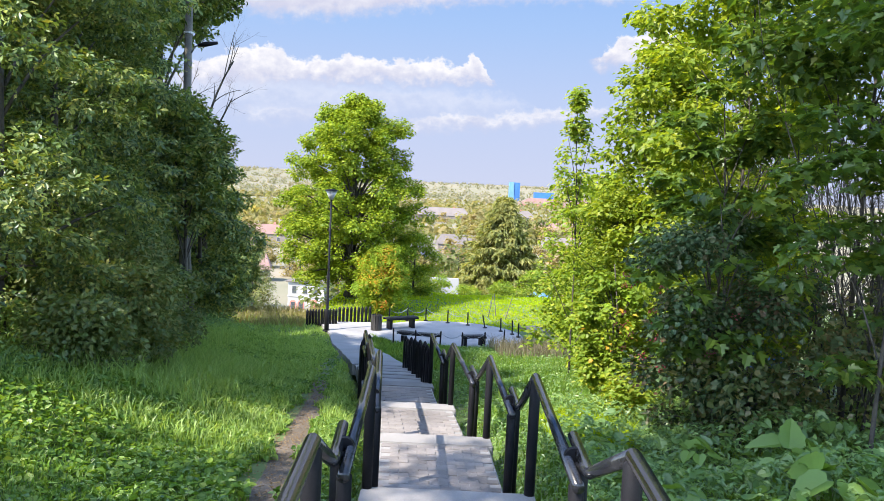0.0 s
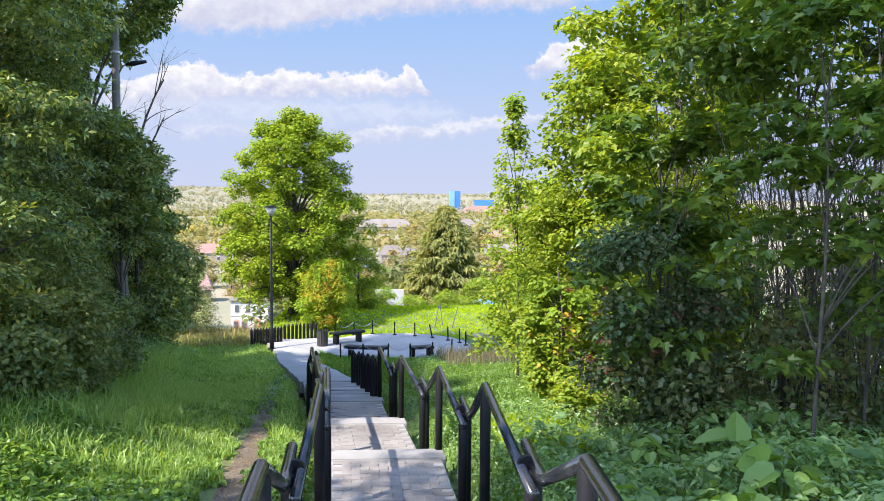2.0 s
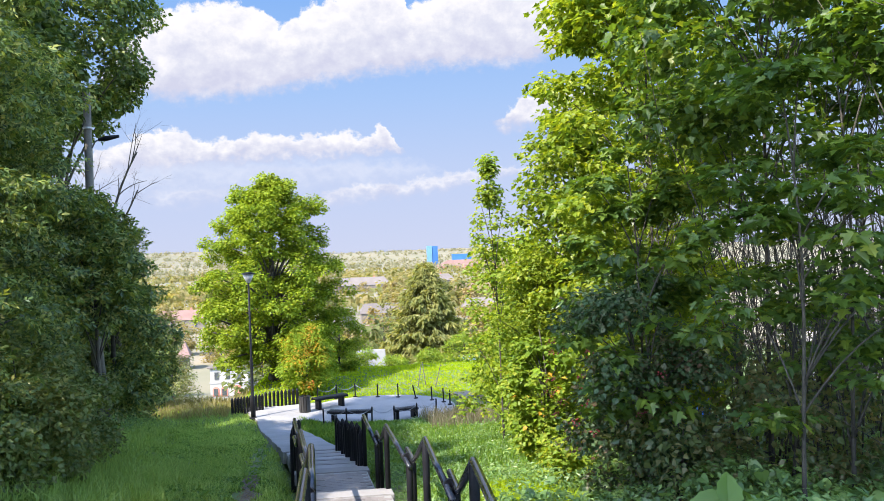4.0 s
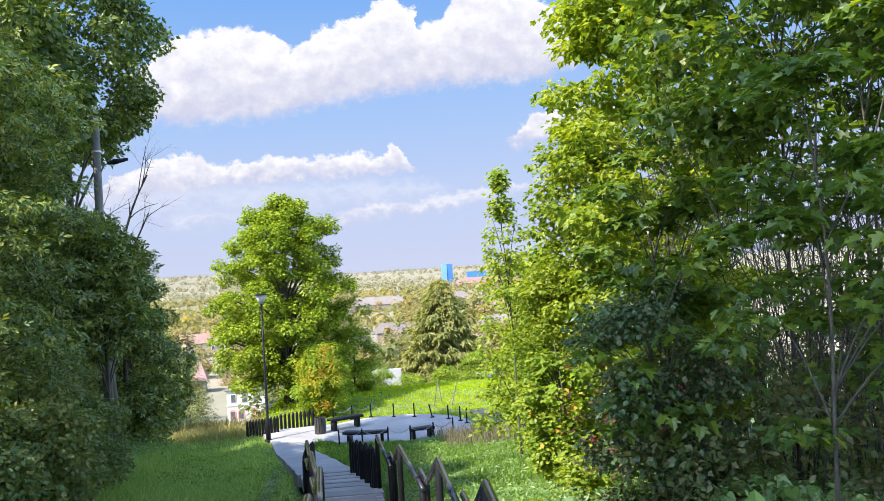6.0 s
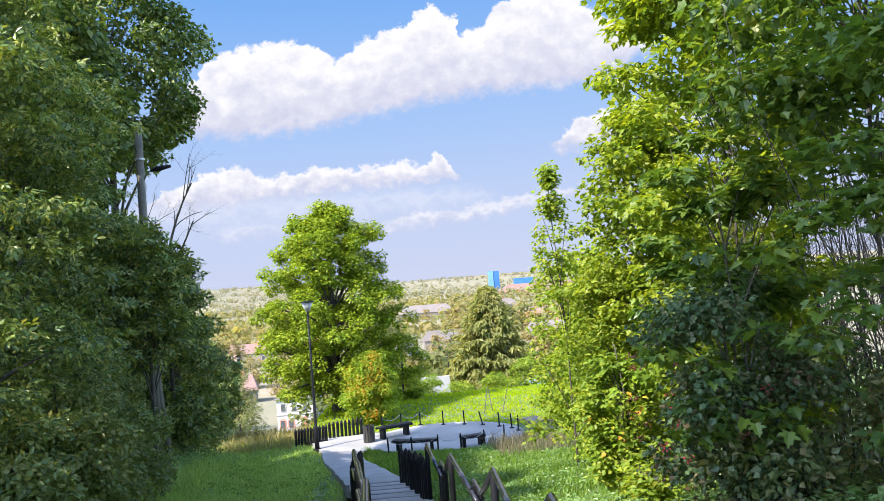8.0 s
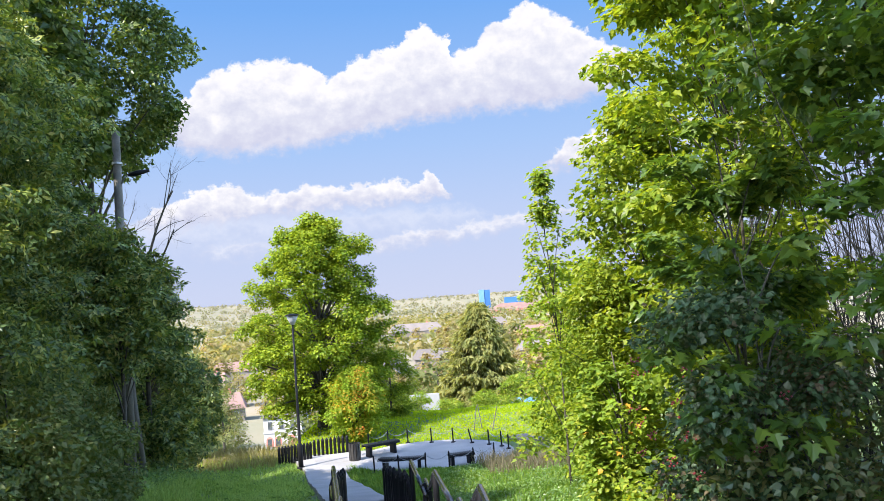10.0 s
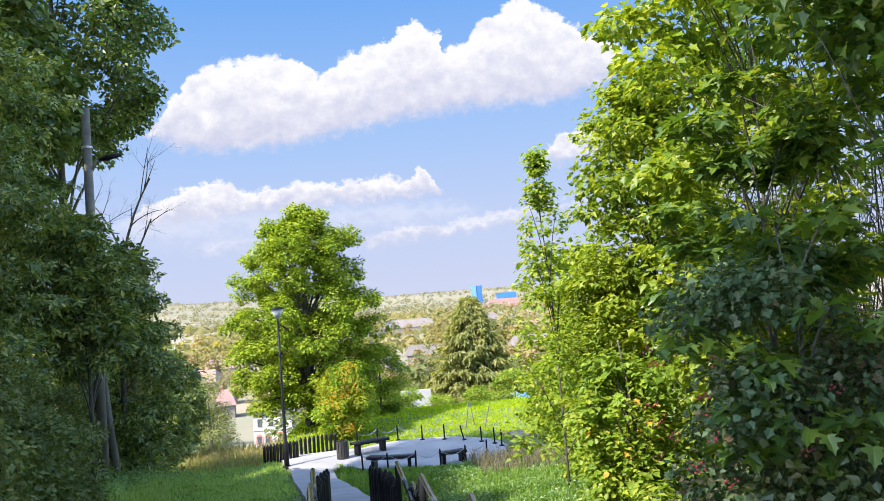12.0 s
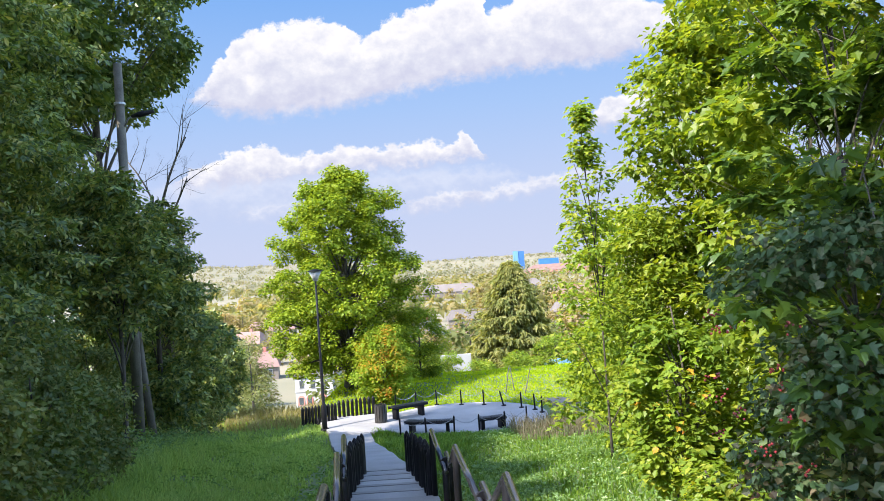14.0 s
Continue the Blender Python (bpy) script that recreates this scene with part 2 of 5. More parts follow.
def ground_z(x, y):
    x, y = np.asarray(x, float), np.asarray(y, float)
    z = np.interp(y, SLOPE_Y, SLOPE_Z)
    c = np.interp(y, CENTRE_Y, CENTRE_X)
    near = 1 - smooth(24, 34, y)
    z = z + 0.95 * smooth(1.2, 6.0, c - x) * near + 0.25 * smooth(1.0, 4.0, x - c) * near
    z = z + 0.05 * np.sin(1.3 * x + 0.4 * y) * np.cos(0.9 * y - 0.5 * x) * smooth(1.0, 2.0, np.abs(x - c)) * (1 - smooth(30, 32, y) * (1 - smooth(38, 42, y)))
    z = z - 0.34 * (1 - smooth(0.62, 1.05, np.abs(x - c))) * (1 - smooth(20.5, 22.5, y)) - 0.1 * (1 - smooth(0.75, 1.2, np.abs(x - c))) * (1 - smooth(40, 43, y))
    z = z - 3.6 * smooth(37.5, 44, y) * (1 - smooth(70, 110, y)) * smooth(5.0, 7.5, -x)
    far = smooth(300, 1500, y)
    z = z + far * (9 * np.sin(0.0021 * x + 1.0) + 5 * np.sin(0.0057 * x + 0.003 * y)) + 40 * smooth(700, 1600, y) * smooth(180, 650, -x)
    return z


def gz(x, y):
    return float(ground_z(x, y))


# ---- mesh helpers ----
def mesh_np(name, verts, faces, mats, smooth_it=False, index=None):
    """A mesh from arrays; faces all have the same number of corners."""
    verts, faces = np.asarray(verts, np.float32), np.asarray(faces, np.int32)
    me = bpy.data.meshes.new(name)
    k = faces.shape[1]
    me.vertices.add(len(verts))
    me.vertices.foreach_set("co", verts.ravel())
    me.loops.add(faces.size)
    me.loops.foreach_set("vertex_index", faces.ravel())
    me.polygons.add(len(faces))
    me.polygons.foreach_set("loop_start", np.arange(0, faces.size, k, dtype=np.int32))
    me.polygons.foreach_set("use_smooth", np.full(len(faces), smooth_it))
    if index is not None:
        me.polygons.foreach_set("material_index", np.asarray(index, np.int32))
    for m in (mats if isinstance(mats, (list, tuple)) else [mats]):
        me.materials.append(m)
    me.update(calc_edges=True)
    me.validate()
    return me


def part(name, data, mat, parent=None, label=""):
    """A bmesh or a mesh as one object under its thing."""
    if isinstance(data, bmesh.types.BMesh):
        me = bpy.data.meshes.new(name)
        data.to_mesh(me)
        data.free()
        me.materials.append(mat)
    else:
        me = data
    ob = new(name, me)
    if parent is not None:
        ob.parent = parent
    return tagged(ob, label)


def thing(name, label, category, group="", kind="", at=(0, 0, 0)):
    ob = new(name)
    ob.location = at
    ob.empty_display_size = 0.1
    return tagged(ob, label, category, group, kind)


def box(bm, x0, y0, z0, x1, y1, z1, bevel=0.0, m=None):
    mat = Matrix.Translation(((x0 + x1) / 2, (y0 + y1) / 2, (z0 + z1) / 2)) @ Matrix.Diagonal((x1 - x0, y1 - y0, z1 - z0, 1))
    vs = bmesh.ops.create_cube(bm, size=1, matrix=(m or Matrix()) @ mat)["verts"]
    if bevel:
        es = list({e for v in vs for e in v.link_edges})
        bmesh.ops.bevel(bm, geom=es, offset=bevel, segments=2, affect="EDGES", clamp_overlap=True)
    return bm


def tube(pts, radii, sides=8, cap=True):
    """Rings along a line of points: vertices and triangles."""
    pts = np.asarray(pts, float)
    radii = np.broadcast_to(np.asarray(radii, float), (len(pts),))
    tan = np.gradient(pts, axis=0)
    tan /= np.linalg.norm(tan, axis=1)[:, None] + 1e-9
    ref = np.array([0.31, 0.17, 0.93]) if abs(tan[0][2]) < 0.8 else np.array([0.95, 0.3, 0.1])
    u = np.cross(tan, ref)
    u /= np.linalg.norm(u, axis=1)[:, None]
    v = np.cross(tan, u)
    a = np.linspace(0, 2 * np.pi, sides, endpoint=False)
    ring = np.cos(a)[None, :, None] * u[:, None] + np.sin(a)[None, :, None] * v[:, None]
    verts = (pts[:, None] + ring * radii[:, None, None]).reshape(-1, 3)
    f = []
    for i in range(len(pts) - 1):
        for j in range(sides):
            p, q = i * sides + j, i * sides + (j + 1) % sides
            f += [(p, q, q + sides), (p, q + sides, p + sides)]
    if cap:
        n = len(verts)
        verts = np.vstack([verts, pts[0], pts[-1]])
        b = (len(pts) - 1) * sides
        for j in range(sides):
            f += [(j, n, (j + 1) % sides), (b + j, b + (j + 1) % sides, n + 1)]
    return verts, np.array(f)


def joined(pieces):
    vs, fs, n = [], [], 0
    for v, f in pieces:
        vs.append(v)
        fs.append(np.asarray(f) + n)
        n += len(v)
    return np.vstack(vs), np.vstack(fs)


# leaf outlines, tip along +x, one unit long; a fold along the middle
def leaf_shape(kind):
    if kind == "maple":
        half = [(0.0, 0.0), (0.02, 0.32), (0.2, 0.27), (0.42, 0.48), (0.56, 0.25), (1.0, 0.0)]
    elif kind == "lobed":
        half = [(0.0, 0.0), (0.1, 0.4), (0.3, 0.26), (0.45, 0.5), (1.0, 0.0)]
    elif kind == "round":
        half = [(0.0, 0.0), (0.08, 0.34), (0.45, 0.46), (0.85, 0.22), (1.0, 0.0)]
    elif kind == "broad":
        half = [(0.0, 0.0), (-0.08, 0.2), (0.02, 0.38), (0.2, 0.47), (0.32, 0.42), (0.48, 0.43), (0.62, 0.3), (0.78, 0.22), (0.92, 0.07), (1.0, 0.0)]
    elif kind == "sharp":
        half = [(0.0, 0.0), (-0.05, 0.16), (0.05, 0.42), (0.16, 0.24), (0.32, 0.5), (0.48, 0.54), (0.44, 0.26), (0.62, 0.2), (0.72, 0.25), (0.77, 0.11), (1.0, 0.0)]
    elif kind == "pinnate":
        v, f = [], []
        for x, sg, ln in ((0.05, 1, 0.55), (0.05, -1, 0.55), (0.3, 0, 0.7)):
            d = np.array([0.62, 0.78 * sg, 0.0]) if sg else np.array([1.0, 0.0, 0.0])
            w = np.array([-d[1], d[0], 0]) * 0.14
            b, k = np.array([x, 0, -0.12 * x * x]), len(v)
            e = b + d * ln - np.array([0, 0, 0.1])
            v += [b, b + (d * ln * 0.5) + w, e, b + (d * ln * 0.5) - w]
            f += [(k, k + 2, k + 1), (k, k + 3, k + 2)]
        return np.array(v, float), np.array(f)
    elif kind == "blade":
        return np.array([(0, -0.5, 0), (0, 0.5, 0), (1, 0, 0)], float), np.array([(0, 1, 2)])
    else:
        half = [(0.0, 0.0), (0.35, 0.24), (1.0, 0.0)]
    mid = [(x, 0, -0.16 * x * x) for x, _ in half]
    lo = [(x, -w, 0.28 * w - 0.16 * x * x) for x, w in half[1:-1]]
    hi = [(x, w, 0.28 * w - 0.16 * x * x) for x, w in half[1:-1]]
    n = len(half)
    v = np.array([mid[0], mid[-1]] + lo + hi, float)
    k = n - 2
    L = [0] + [2 + i for i in range(k)] + [1]
    H = [0] + [2 + k + i for i in range(k)] + [1]
    f = []
    for i in range(1, n - 1):
        f += [(0, L[i], L[i + 1])] if L[i + 1] != 1 or i == n - 2 else []
        f += [(0, H[i + 1], H[i])]
    return v, np.array(f)


def leaves(p, out, size, kind, droop=0.25, spread=0.55, width=1.0, up=1.1):
    """One leaf at each point p, turned outwards and up."""
    n = len(p)
    t, f = leaf_shape(kind)
    nor = out * 0.4 + rng.normal(0, spread, (n, 3)) * 0.6 + np.array([0, 0, up])
    nor /= np.linalg.norm(nor, axis=1)[:, None] + 1e-9
    tip = out + rng.normal(0, 0.7, (n, 3)) - np.array([0, 0, droop])
    tip -= nor * (tip * nor).sum(1)[:, None]
    tip /= np.linalg.norm(tip, axis=1)[:, None] + 1e-9
    side = np.cross(nor, tip)
    s = size * rng.uniform(0.65, 1.25, n)
    loc = t[None, :, 0:1] * tip[:, None] + width * t[None, :, 1:2] * side[:, None] + t[None, :, 2:3] * nor[:, None]
    v = p[:, None] + loc * s[:, None, None]
    faces = f[None] + (np.arange(n) * len(t))[:, None, None]
    return v.reshape(-1, 3), faces.reshape(-1, 3)


def clump_points(centres, radii, count, flat=0.55, inner=0.35):
    """Points on the shells of leaf clumps."""
    centres, radii = np.asarray(centres, float), np.asarray(radii, float)
    w = radii ** 2
    k = rng.choice(len(centres), count, p=w / w.sum())
    d = rng.normal(0, 1, (count, 3))
    d /= np.linalg.norm(d, axis=1)[:, None]
    r = radii[k] * rng.uniform(inner, 1.05, count)
    return centres[k] + d * r[:, None] * np.array([1, 1, flat]), d


def crown_clumps(x, y, z0, z1, radius, count, size, profile, lump=0.25):
    """Clump centres in a crown envelope; profile(h) gives the width at height h from 0 to 1."""
    h = rng.uniform(0, 1, count) ** 0.9
    a = rng.uniform(0, 2 * np.pi, count)
    r = radius * np.array([profile(v) for v in h]) * np.sqrt(rng.uniform(0.25, 1, count)) * (1 + lump * rng.uniform(-1, 0.7, count))
    c = np.stack([x + r * np.cos(a), y + r * np.sin(a), z0 + (z1 - z0) * h], 1)
    return c, size * rng.uniform(0.6, 1.3, count)


def limb_mesh(base, top, r0, targets, r1=0.02, bend=0.25, sides=7, limbs=14):
    """A tapered trunk with limbs that reach into the clumps."""
    base, top = np.asarray(base, float), np.asarray(top, float)
    t = np.linspace(0, 1, 9)[:, None]
    wob = np.stack([np.sin(t[:, 0] * 4 + base[0]), np.cos(t[:, 0] * 5 + base[1]), 0 * t[:, 0]], 1) * bend * 0.3 * t
    line = base + (top - base) * t + wob
    pieces = [tube(line, r0 * (1 - 0.85 * t[:, 0]) + r1 + 0.6 * r0 * np.exp(-t[:, 0] * 26), sides)]
    for c in targets[:limbs]:
        h = np.clip((c[2] - base[2]) / (top[2] - base[2]) - 0.22, 0.12, 0.9)
        s = np.array([np.interp(h, t[:, 0], line[:, k]) for k in range(3)])
        u = np.linspace(0, 1, 6)[:, None]
        l = s + (c - s) * u + np.array([0, 0, 0.18]) * np.sin(u * np.pi) * np.linalg.norm(c - s) * 0.5
        rr = max(r0 * (1 - 0.85 * h) * 0.5, 0.007)
        pieces.append(tube(l, rr * (1 - 0.8 * u[:, 0]) + 0.004, 5))
    return pieces


def oval(h):
    return max(0.08, math.sin(math.pi * (0.08 + 0.86 * h)) ** 0.7)


def column(h):
    return 0.75 + 0.25 * math.sin(math.pi * h) if h < 0.8 else 0.95 * (1 - (h - 0.8) / 0.2 * 0.75)


def tree(name, label, x, y, height, radius, leaf, count, size, kind, profile=oval, clumps=40, clump=0.6, low=0.25, trunk=0.09, category="tree", group="", droop=0.35, limbs=14, lean=(0, 0), width=1.0, zb=None, spread=0.55, flat=0.6, up=1.1, inner=0.35, boughs=0):
    z = gz(x, y) if zb is None else zb
    t = thing(name, label, category, group, at=(x, y, z))
    c, r = crown_clumps(lean[0], lean[1], height * low, height - clump * 0.6, radius, clumps, clump, profile)
    if boughs:
        h = (np.arange(boughs) + 0.5) / boughs
        turn, out = np.arange(boughs) * 2.39996 + rng.uniform(-0.4, 0.4, boughs), radius * np.array([profile(v) for v in h]) * np.where(np.arange(boughs) % 3 == 0, rng.uniform(0.25, 0.6, boughs), rng.uniform(0.78, 1.08, boughs))
        b = np.stack([lean[0] + out * np.cos(turn), lean[1] + out * np.sin(turn), height * low + 0.4 + (height * (1 - low) - 1.2) * h], 1)
        b, e = b[np.arange(clumps) % boughs], rng.normal(0, 1, (clumps, 3))
        e /= np.linalg.norm(e, axis=1)[:, None]
        e[:, 2] = np.abs(e[:, 2]) - 0.25
        c = b + e * rng.uniform(0.55, 0.85, (clumps, 1)) * np.array([1.0, 1.0, 0.7])
    wood = limb_mesh((0, 0, -0.15), (lean[0], lean[1], height * 0.9), trunk, c, min(0.02, trunk * 0.25), limbs=limbs)
    if name == "maple_sapling":
        part("trunk", mesh_np("trunk", *wood[0], BARK, True), None, t)
        for w in wood[1:]:
            part("branch", mesh_np("branch", *w, BARK, True), None, t)
    else:
        part("trunk", mesh_np("trunk", *joined(wood), BARK, True), None, t)
    p, d = clump_points(c, r, count, flat, inner)
    p[:, 2] = np.maximum(p[:, 2], 0.05)
    part("crown", mesh_np("crown", *leaves(p, d, size, kind, droop, width=width, spread=spread, up=up), leaf), None, t)
    return t

# ---- ground ----
def build_ground():
    xs = np.concatenate([-np.geomspace(2600, 14, 26), np.arange(-12, 12.01, 0.4), np.geomspace(14, 2600, 26)])
    ys = np.concatenate([[-80, -50, -30, -20, -12], np.arange(-8, 56, 0.4), np.geomspace(57, 4200, 50)])
    X, Y = np.meshgrid(xs, ys)
    Z = ground_z(X, Y)
    v = np.stack([X, Y, Z], -1).reshape(-1, 3)
    w = len(xs)
    i, j = np.meshgrid(np.arange(len(ys) - 1), np.arange(w - 1), indexing="ij")
    a = (i * w + j).ravel()
    f = np.stack([a, a + 1, a + w + 1, a + w], 1)
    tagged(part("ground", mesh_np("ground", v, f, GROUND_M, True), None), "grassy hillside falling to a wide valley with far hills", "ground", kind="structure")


def ribbon(name, ys, half, mat, lift, thick, label, category, zf=None, cf=cx, jag=0.0):
    """A paved strip along the line walked, with thickness."""
    v, f = [], []
    for y in ys:
        c, z = cf(y), (zf(y) if zf else gz(cf(y), y)) + lift
        l, r = -half - jag * rng.uniform(-1, 1), half + jag * rng.uniform(-1, 1)
        v += [(c + l, y, z), (c + r, y, z), (c + r, y, z - thick), (c + l, y, z - thick)]
    for k in range(len(ys) - 1):
        a, b = 4 * k, 4 * k + 4
        f += [(a, a + 1, b + 1, b), (a + 1, a + 2, b + 2, b + 1), (a + 3, a, b, b + 3)]
    e = 4 * (len(ys) - 1)
    f += [(3, 2, 1, 0), (e, e + 1, e + 2, e + 3)]
    return tagged(part(name, mesh_np(name, v, f, mat), None), label, category, kind="structure")


build_ground()

# ---- stairs: landings, nosing slabs, short flights ----
HALF = 0.66
stairs = thing("stairs", "grey concrete and brick-paved garden stairs in short flights", "stairs", kind="structure")


def strip_bm(y0, y1, z, thick, half=HALF, bevel=0.012):
    bm = bmesh.new()
    box(bm, -half, y0, z - thick, half, y1, z, bevel)
    for v in bm.verts:
        v.co.x += cx(v.co.y)
    return bm


PAVERS = []
for k, (ye, ze) in enumerate(zip(EDGES, LEVELS)):
    y0 = EDGES[k - 1] + 2 * RUN if k else ye - 3.5
    part("nosing_slab", strip_bm(ye - 0.34, ye, ze, 0.22, HALF + 0.03), SLAB, stairs)
    part("landing_bed", strip_bm(y0 - 0.02, ye - 0.345, ze - 0.014, 0.3, HALF - 0.02), PATH_M, stairs, "earth bed under pavers")
    PAVERS.append((y0, ye - 0.35, ze))
    if k < len(EDGES) - 1:
        for s in range(2):
            part("step", strip_bm(ye + s * RUN - 0.01 + 0.014 * s, ye + (s + 1) * RUN + 0.01, ze - RISER * (s + 1), 0.2), SLAB, stairs)
for k, (ys, zs) in enumerate(LONG):
    part("long_step", strip_bm(ys + 0.002, ys + 0.94, zs, 0.26, 0.66), PATH_M, stairs)
    part("nosing_slab", strip_bm(ys + 0.945, ys + 1.075, zs + 0.006, 0.26, 0.68), SLAB, stairs)

ramp_z = lambda y: float(np.interp(y, [20.9, 31.0, 41.0], [-3.345, -4.875, -4.875]))
ribbon("path", np.arange(20.98, 36.0, 0.5), 0.72, PATH_M, 0.012, 0.3, "grey paved footpath running down to the round plaza", "path", ramp_z, jag=0.03)


def build_plaza():
    bm = bmesh.new()
    n = 56
    for rr, z0, z1 in ((1.0, -5.2, -4.858),):
        ring = []
        for i in range(n):
            a = 2 * math.pi * i / n
            ring.append(bm.verts.new((0.55 + 3.15 * math.cos(a) * rr, 34.1 + 3.0 * math.sin(a) * rr, z1)))
        top = bm.faces.new(ring)
        ext = bmesh.ops.extrude_face_region(bm, geom=[top])
        for v in ext["geom"]:
            if isinstance(v, bmesh.types.BMVert):
                v.co.z = z0
    bmesh.ops.recalc_face_normals(bm, faces=bm.faces)
    tagged(part("plaza", bm, PATH_M), "round pale grey paved plaza below the stairs", "plaza", kind="structure")
    bm = bmesh.new()
    vs = [bm.verts.new((x, y, -4.853)) for x, y in ((-3.6, 32.3), (-1.6, 32.6), (-1.4, 35.9), (-2.6, 36.0), (-4.3, 35.6))]
    f = bm.faces.new(vs)
    ext = bmesh.ops.extrude_face_region(bm, geom=[f])
    for v in ext["geom"]:
        if isinstance(v, bmesh.types.BMVert):
            v.co.z = -5.2
    bmesh.ops.recalc_face_normals(bm, faces=bm.faces)
    tagged(part("plaza_apron", bm, PATH_M), "pale grey paving joining path and plaza", "pavement", kind="structure")


build_plaza()
track_x = lambda y: float(np.interp(y, [0, 4.8, 7.5, 11.3, 15, 18, 24], [-1.05, -1.22, -1.45, -1.85, -2.15, -2.5, -3.0]))
ribbon("dirt_track", np.arange(-6.0, 17, 0.25), 0.37, SOIL, 0.012, 0.1, "narrow trodden earth track through the grass", "path", lambda y: gz(track_x(y), y), track_x, 0.02)


# ---- railings ----
def post_bm(bm, x, y, z0, z1, r=0.042):
    v, f = tube([(x, y, z0), (x, y, z1 - 0.012), (x, y, z1)], [r, r, r * 0.8], 12)
    return v, f


def railing(side):
    t = thing("railing", "black painted tubular steel handrail stepping down beside the stairs", "railing", "handrails of the stairs")
    for k, (ye, ze) in enumerate(zip(EDGES, LEVELS)):
        xe = lambda y, o=0.0: cx(y) + side * (0.645 + o)
        top = ze + 0.95
        last = k == len(EDGES) - 1
        drop = 0.495 if not last else 0.0
        yv = ye + 1.0
        zn = LEVELS[k + 1] + 0.93 if not last else 0
        if not last:
            line = [(xe(ye, 0.0), ye - 0.02, top - 0.0), (xe(yv, 0.035), yv, zn), (xe(yv + 0.62, 0.055), yv + 0.62, zn + 0.012)]
            part("flight_rail", mesh_np("flight_rail", *tube(round_line(line, 0.06), 0.034, 14), RAIL, True), None, t)
            v, f = tube([(xe(yv + 0.3, 0.01), yv + 0.3, zn - 0.02), (xe(yv + 0.34, 0.01), yv + 0.34, zn - 0.02)], 0.058, 16)
            part("clamp", mesh_np("clamp", v, f, BLACK, False), None, t, "round black clamp joining two rails")
        if k:
            y0 = EDGES[k - 1] + 0.92
            lo = [(xe(y0, -0.03), y0, top - 0.07), (xe(ye, 0.0), ye - 0.02, top)]
            part("landing_rail", mesh_np("landing_rail", *tube(round_line(lo, 0.05), 0.034, 14), RAIL, True), None, t)
            part("post", mesh_np("post", *post_bm(None, xe(y0 + 0.05, -0.03), y0 + 0.06, ze - 0.3, top - 0.07), BLACK, True), None, t)
        part("post", mesh_np("post", *post_bm(None, xe(ye), ye - 0.03, ze - 0.3, top - 0.02), BLACK, True), None, t)
        if not last:
            part("post", mesh_np("post", *post_bm(None, xe(yv, 0.035), yv + 0.22, LEVELS[k + 1] - 0.3, zn - 0.02), BLACK, True), None, t)
    return t


def round_line(pts, r):
    """Corner points of a bent tube, each eased over the distance r."""
    pts = [Vector(p) for p in pts]
    out = [pts[0]]
    for a, b, c in zip(pts, pts[1:], pts[2:]):
        p, q = b + (a - b).normalized() * r, b + (c - b).normalized() * r
        out += [p, p * 0.25 + b * 0.5 + q * 0.25, q]
    return [tuple(p) for p in out + [pts[-1]]]


railing(1)
railing(-1)


def picket_mesh(h):
    v, f = tube([(0, 0, -0.25), (0, 0, h - 0.09), (0, 0, h - 0.02), (0, 0, h)], [0.06, 0.06, 0.026, 0.008], 8)
    return mesh_np("picket", v, f, BLACK)


PICKET, PICKET_LOW = picket_mesh(0.86), picket_mesh(0.68)


def picket_fence(spots, mesh, label, group):
    t = thing("picket_fence", label, "fence", group)
    for x, y, z in spots:
        ob = new("picket", mesh)
        ob.parent, ob.location = t, (x, y, z)
        ob.rotation_euler = (0, radians(rng.uniform(-1, 1)), rng.uniform(0, 3))
    return t


for s in (1, -1):
    spots = []
    for ys, zs in LONG:
        for o in (0.12, 0.45, 0.8):
            spots.append((cx(ys + o) + 0.6 if s > 0 else -1.49 - 0.054 * (ys + o - 16.3), ys + o, zs - 0.02))
    picket_fence(spots, PICKET, "close row of pointed black posts beside the long steps", "post rows beside the steps")
picket_fence([(-5.5 + 0.115 * i, 34.6 + 0.06 * i, -4.87) for i in range(11)], PICKET_LOW, "close row of pointed black posts along the plaza", "post rows at the plaza")
picket_fence([(-4.25 + 0.16 * i, 35.7 + 0.07 * i, -4.87) for i in range(9)], PICKET_LOW, "close row of pointed black posts along the plaza", "post rows at the plaza")

# ---- plaza things ----
BACK = [(-2.1, 36.45), (-1.3, 36.95), (-0.45, 37.05), (0.55, 36.7), (1.45, 36.35), (2.2, 35.85), (2.85, 35.2), (3.3, 34.6), (3.5, 34.0)]
FRONT = [(-1.62, 31.4), (-0.75, 31.25), (0.2, 31.25), (1.05, 31.2), (1.95, 31.5), (2.75, 32.2)]


def bollard(x, y, lean=0.0, h=0.62):
    t = thing("bollard", "slim black metal bollard holding a chain at the plaza edge", "bollard", "bollards round the plaza", at=(x, y, -4.858))
    t.rotation_euler = (0, radians(lean), 0)
    v, f = tube([(0, 0, -0.1), (0, 0, h - 0.05), (0, 0, h)], [0.03, 0.03, 0.012], 10)
    part("post", mesh_np("post", v, f, BLACK), None, t)
    v, f = tube([(0, 0, -0.02), (0, 0, 0.03), (0, 0, 0.045)], [0.1, 0.1, 0.05], 12)
    part("base", mesh_np("base", v, f, BLACK), None, t)


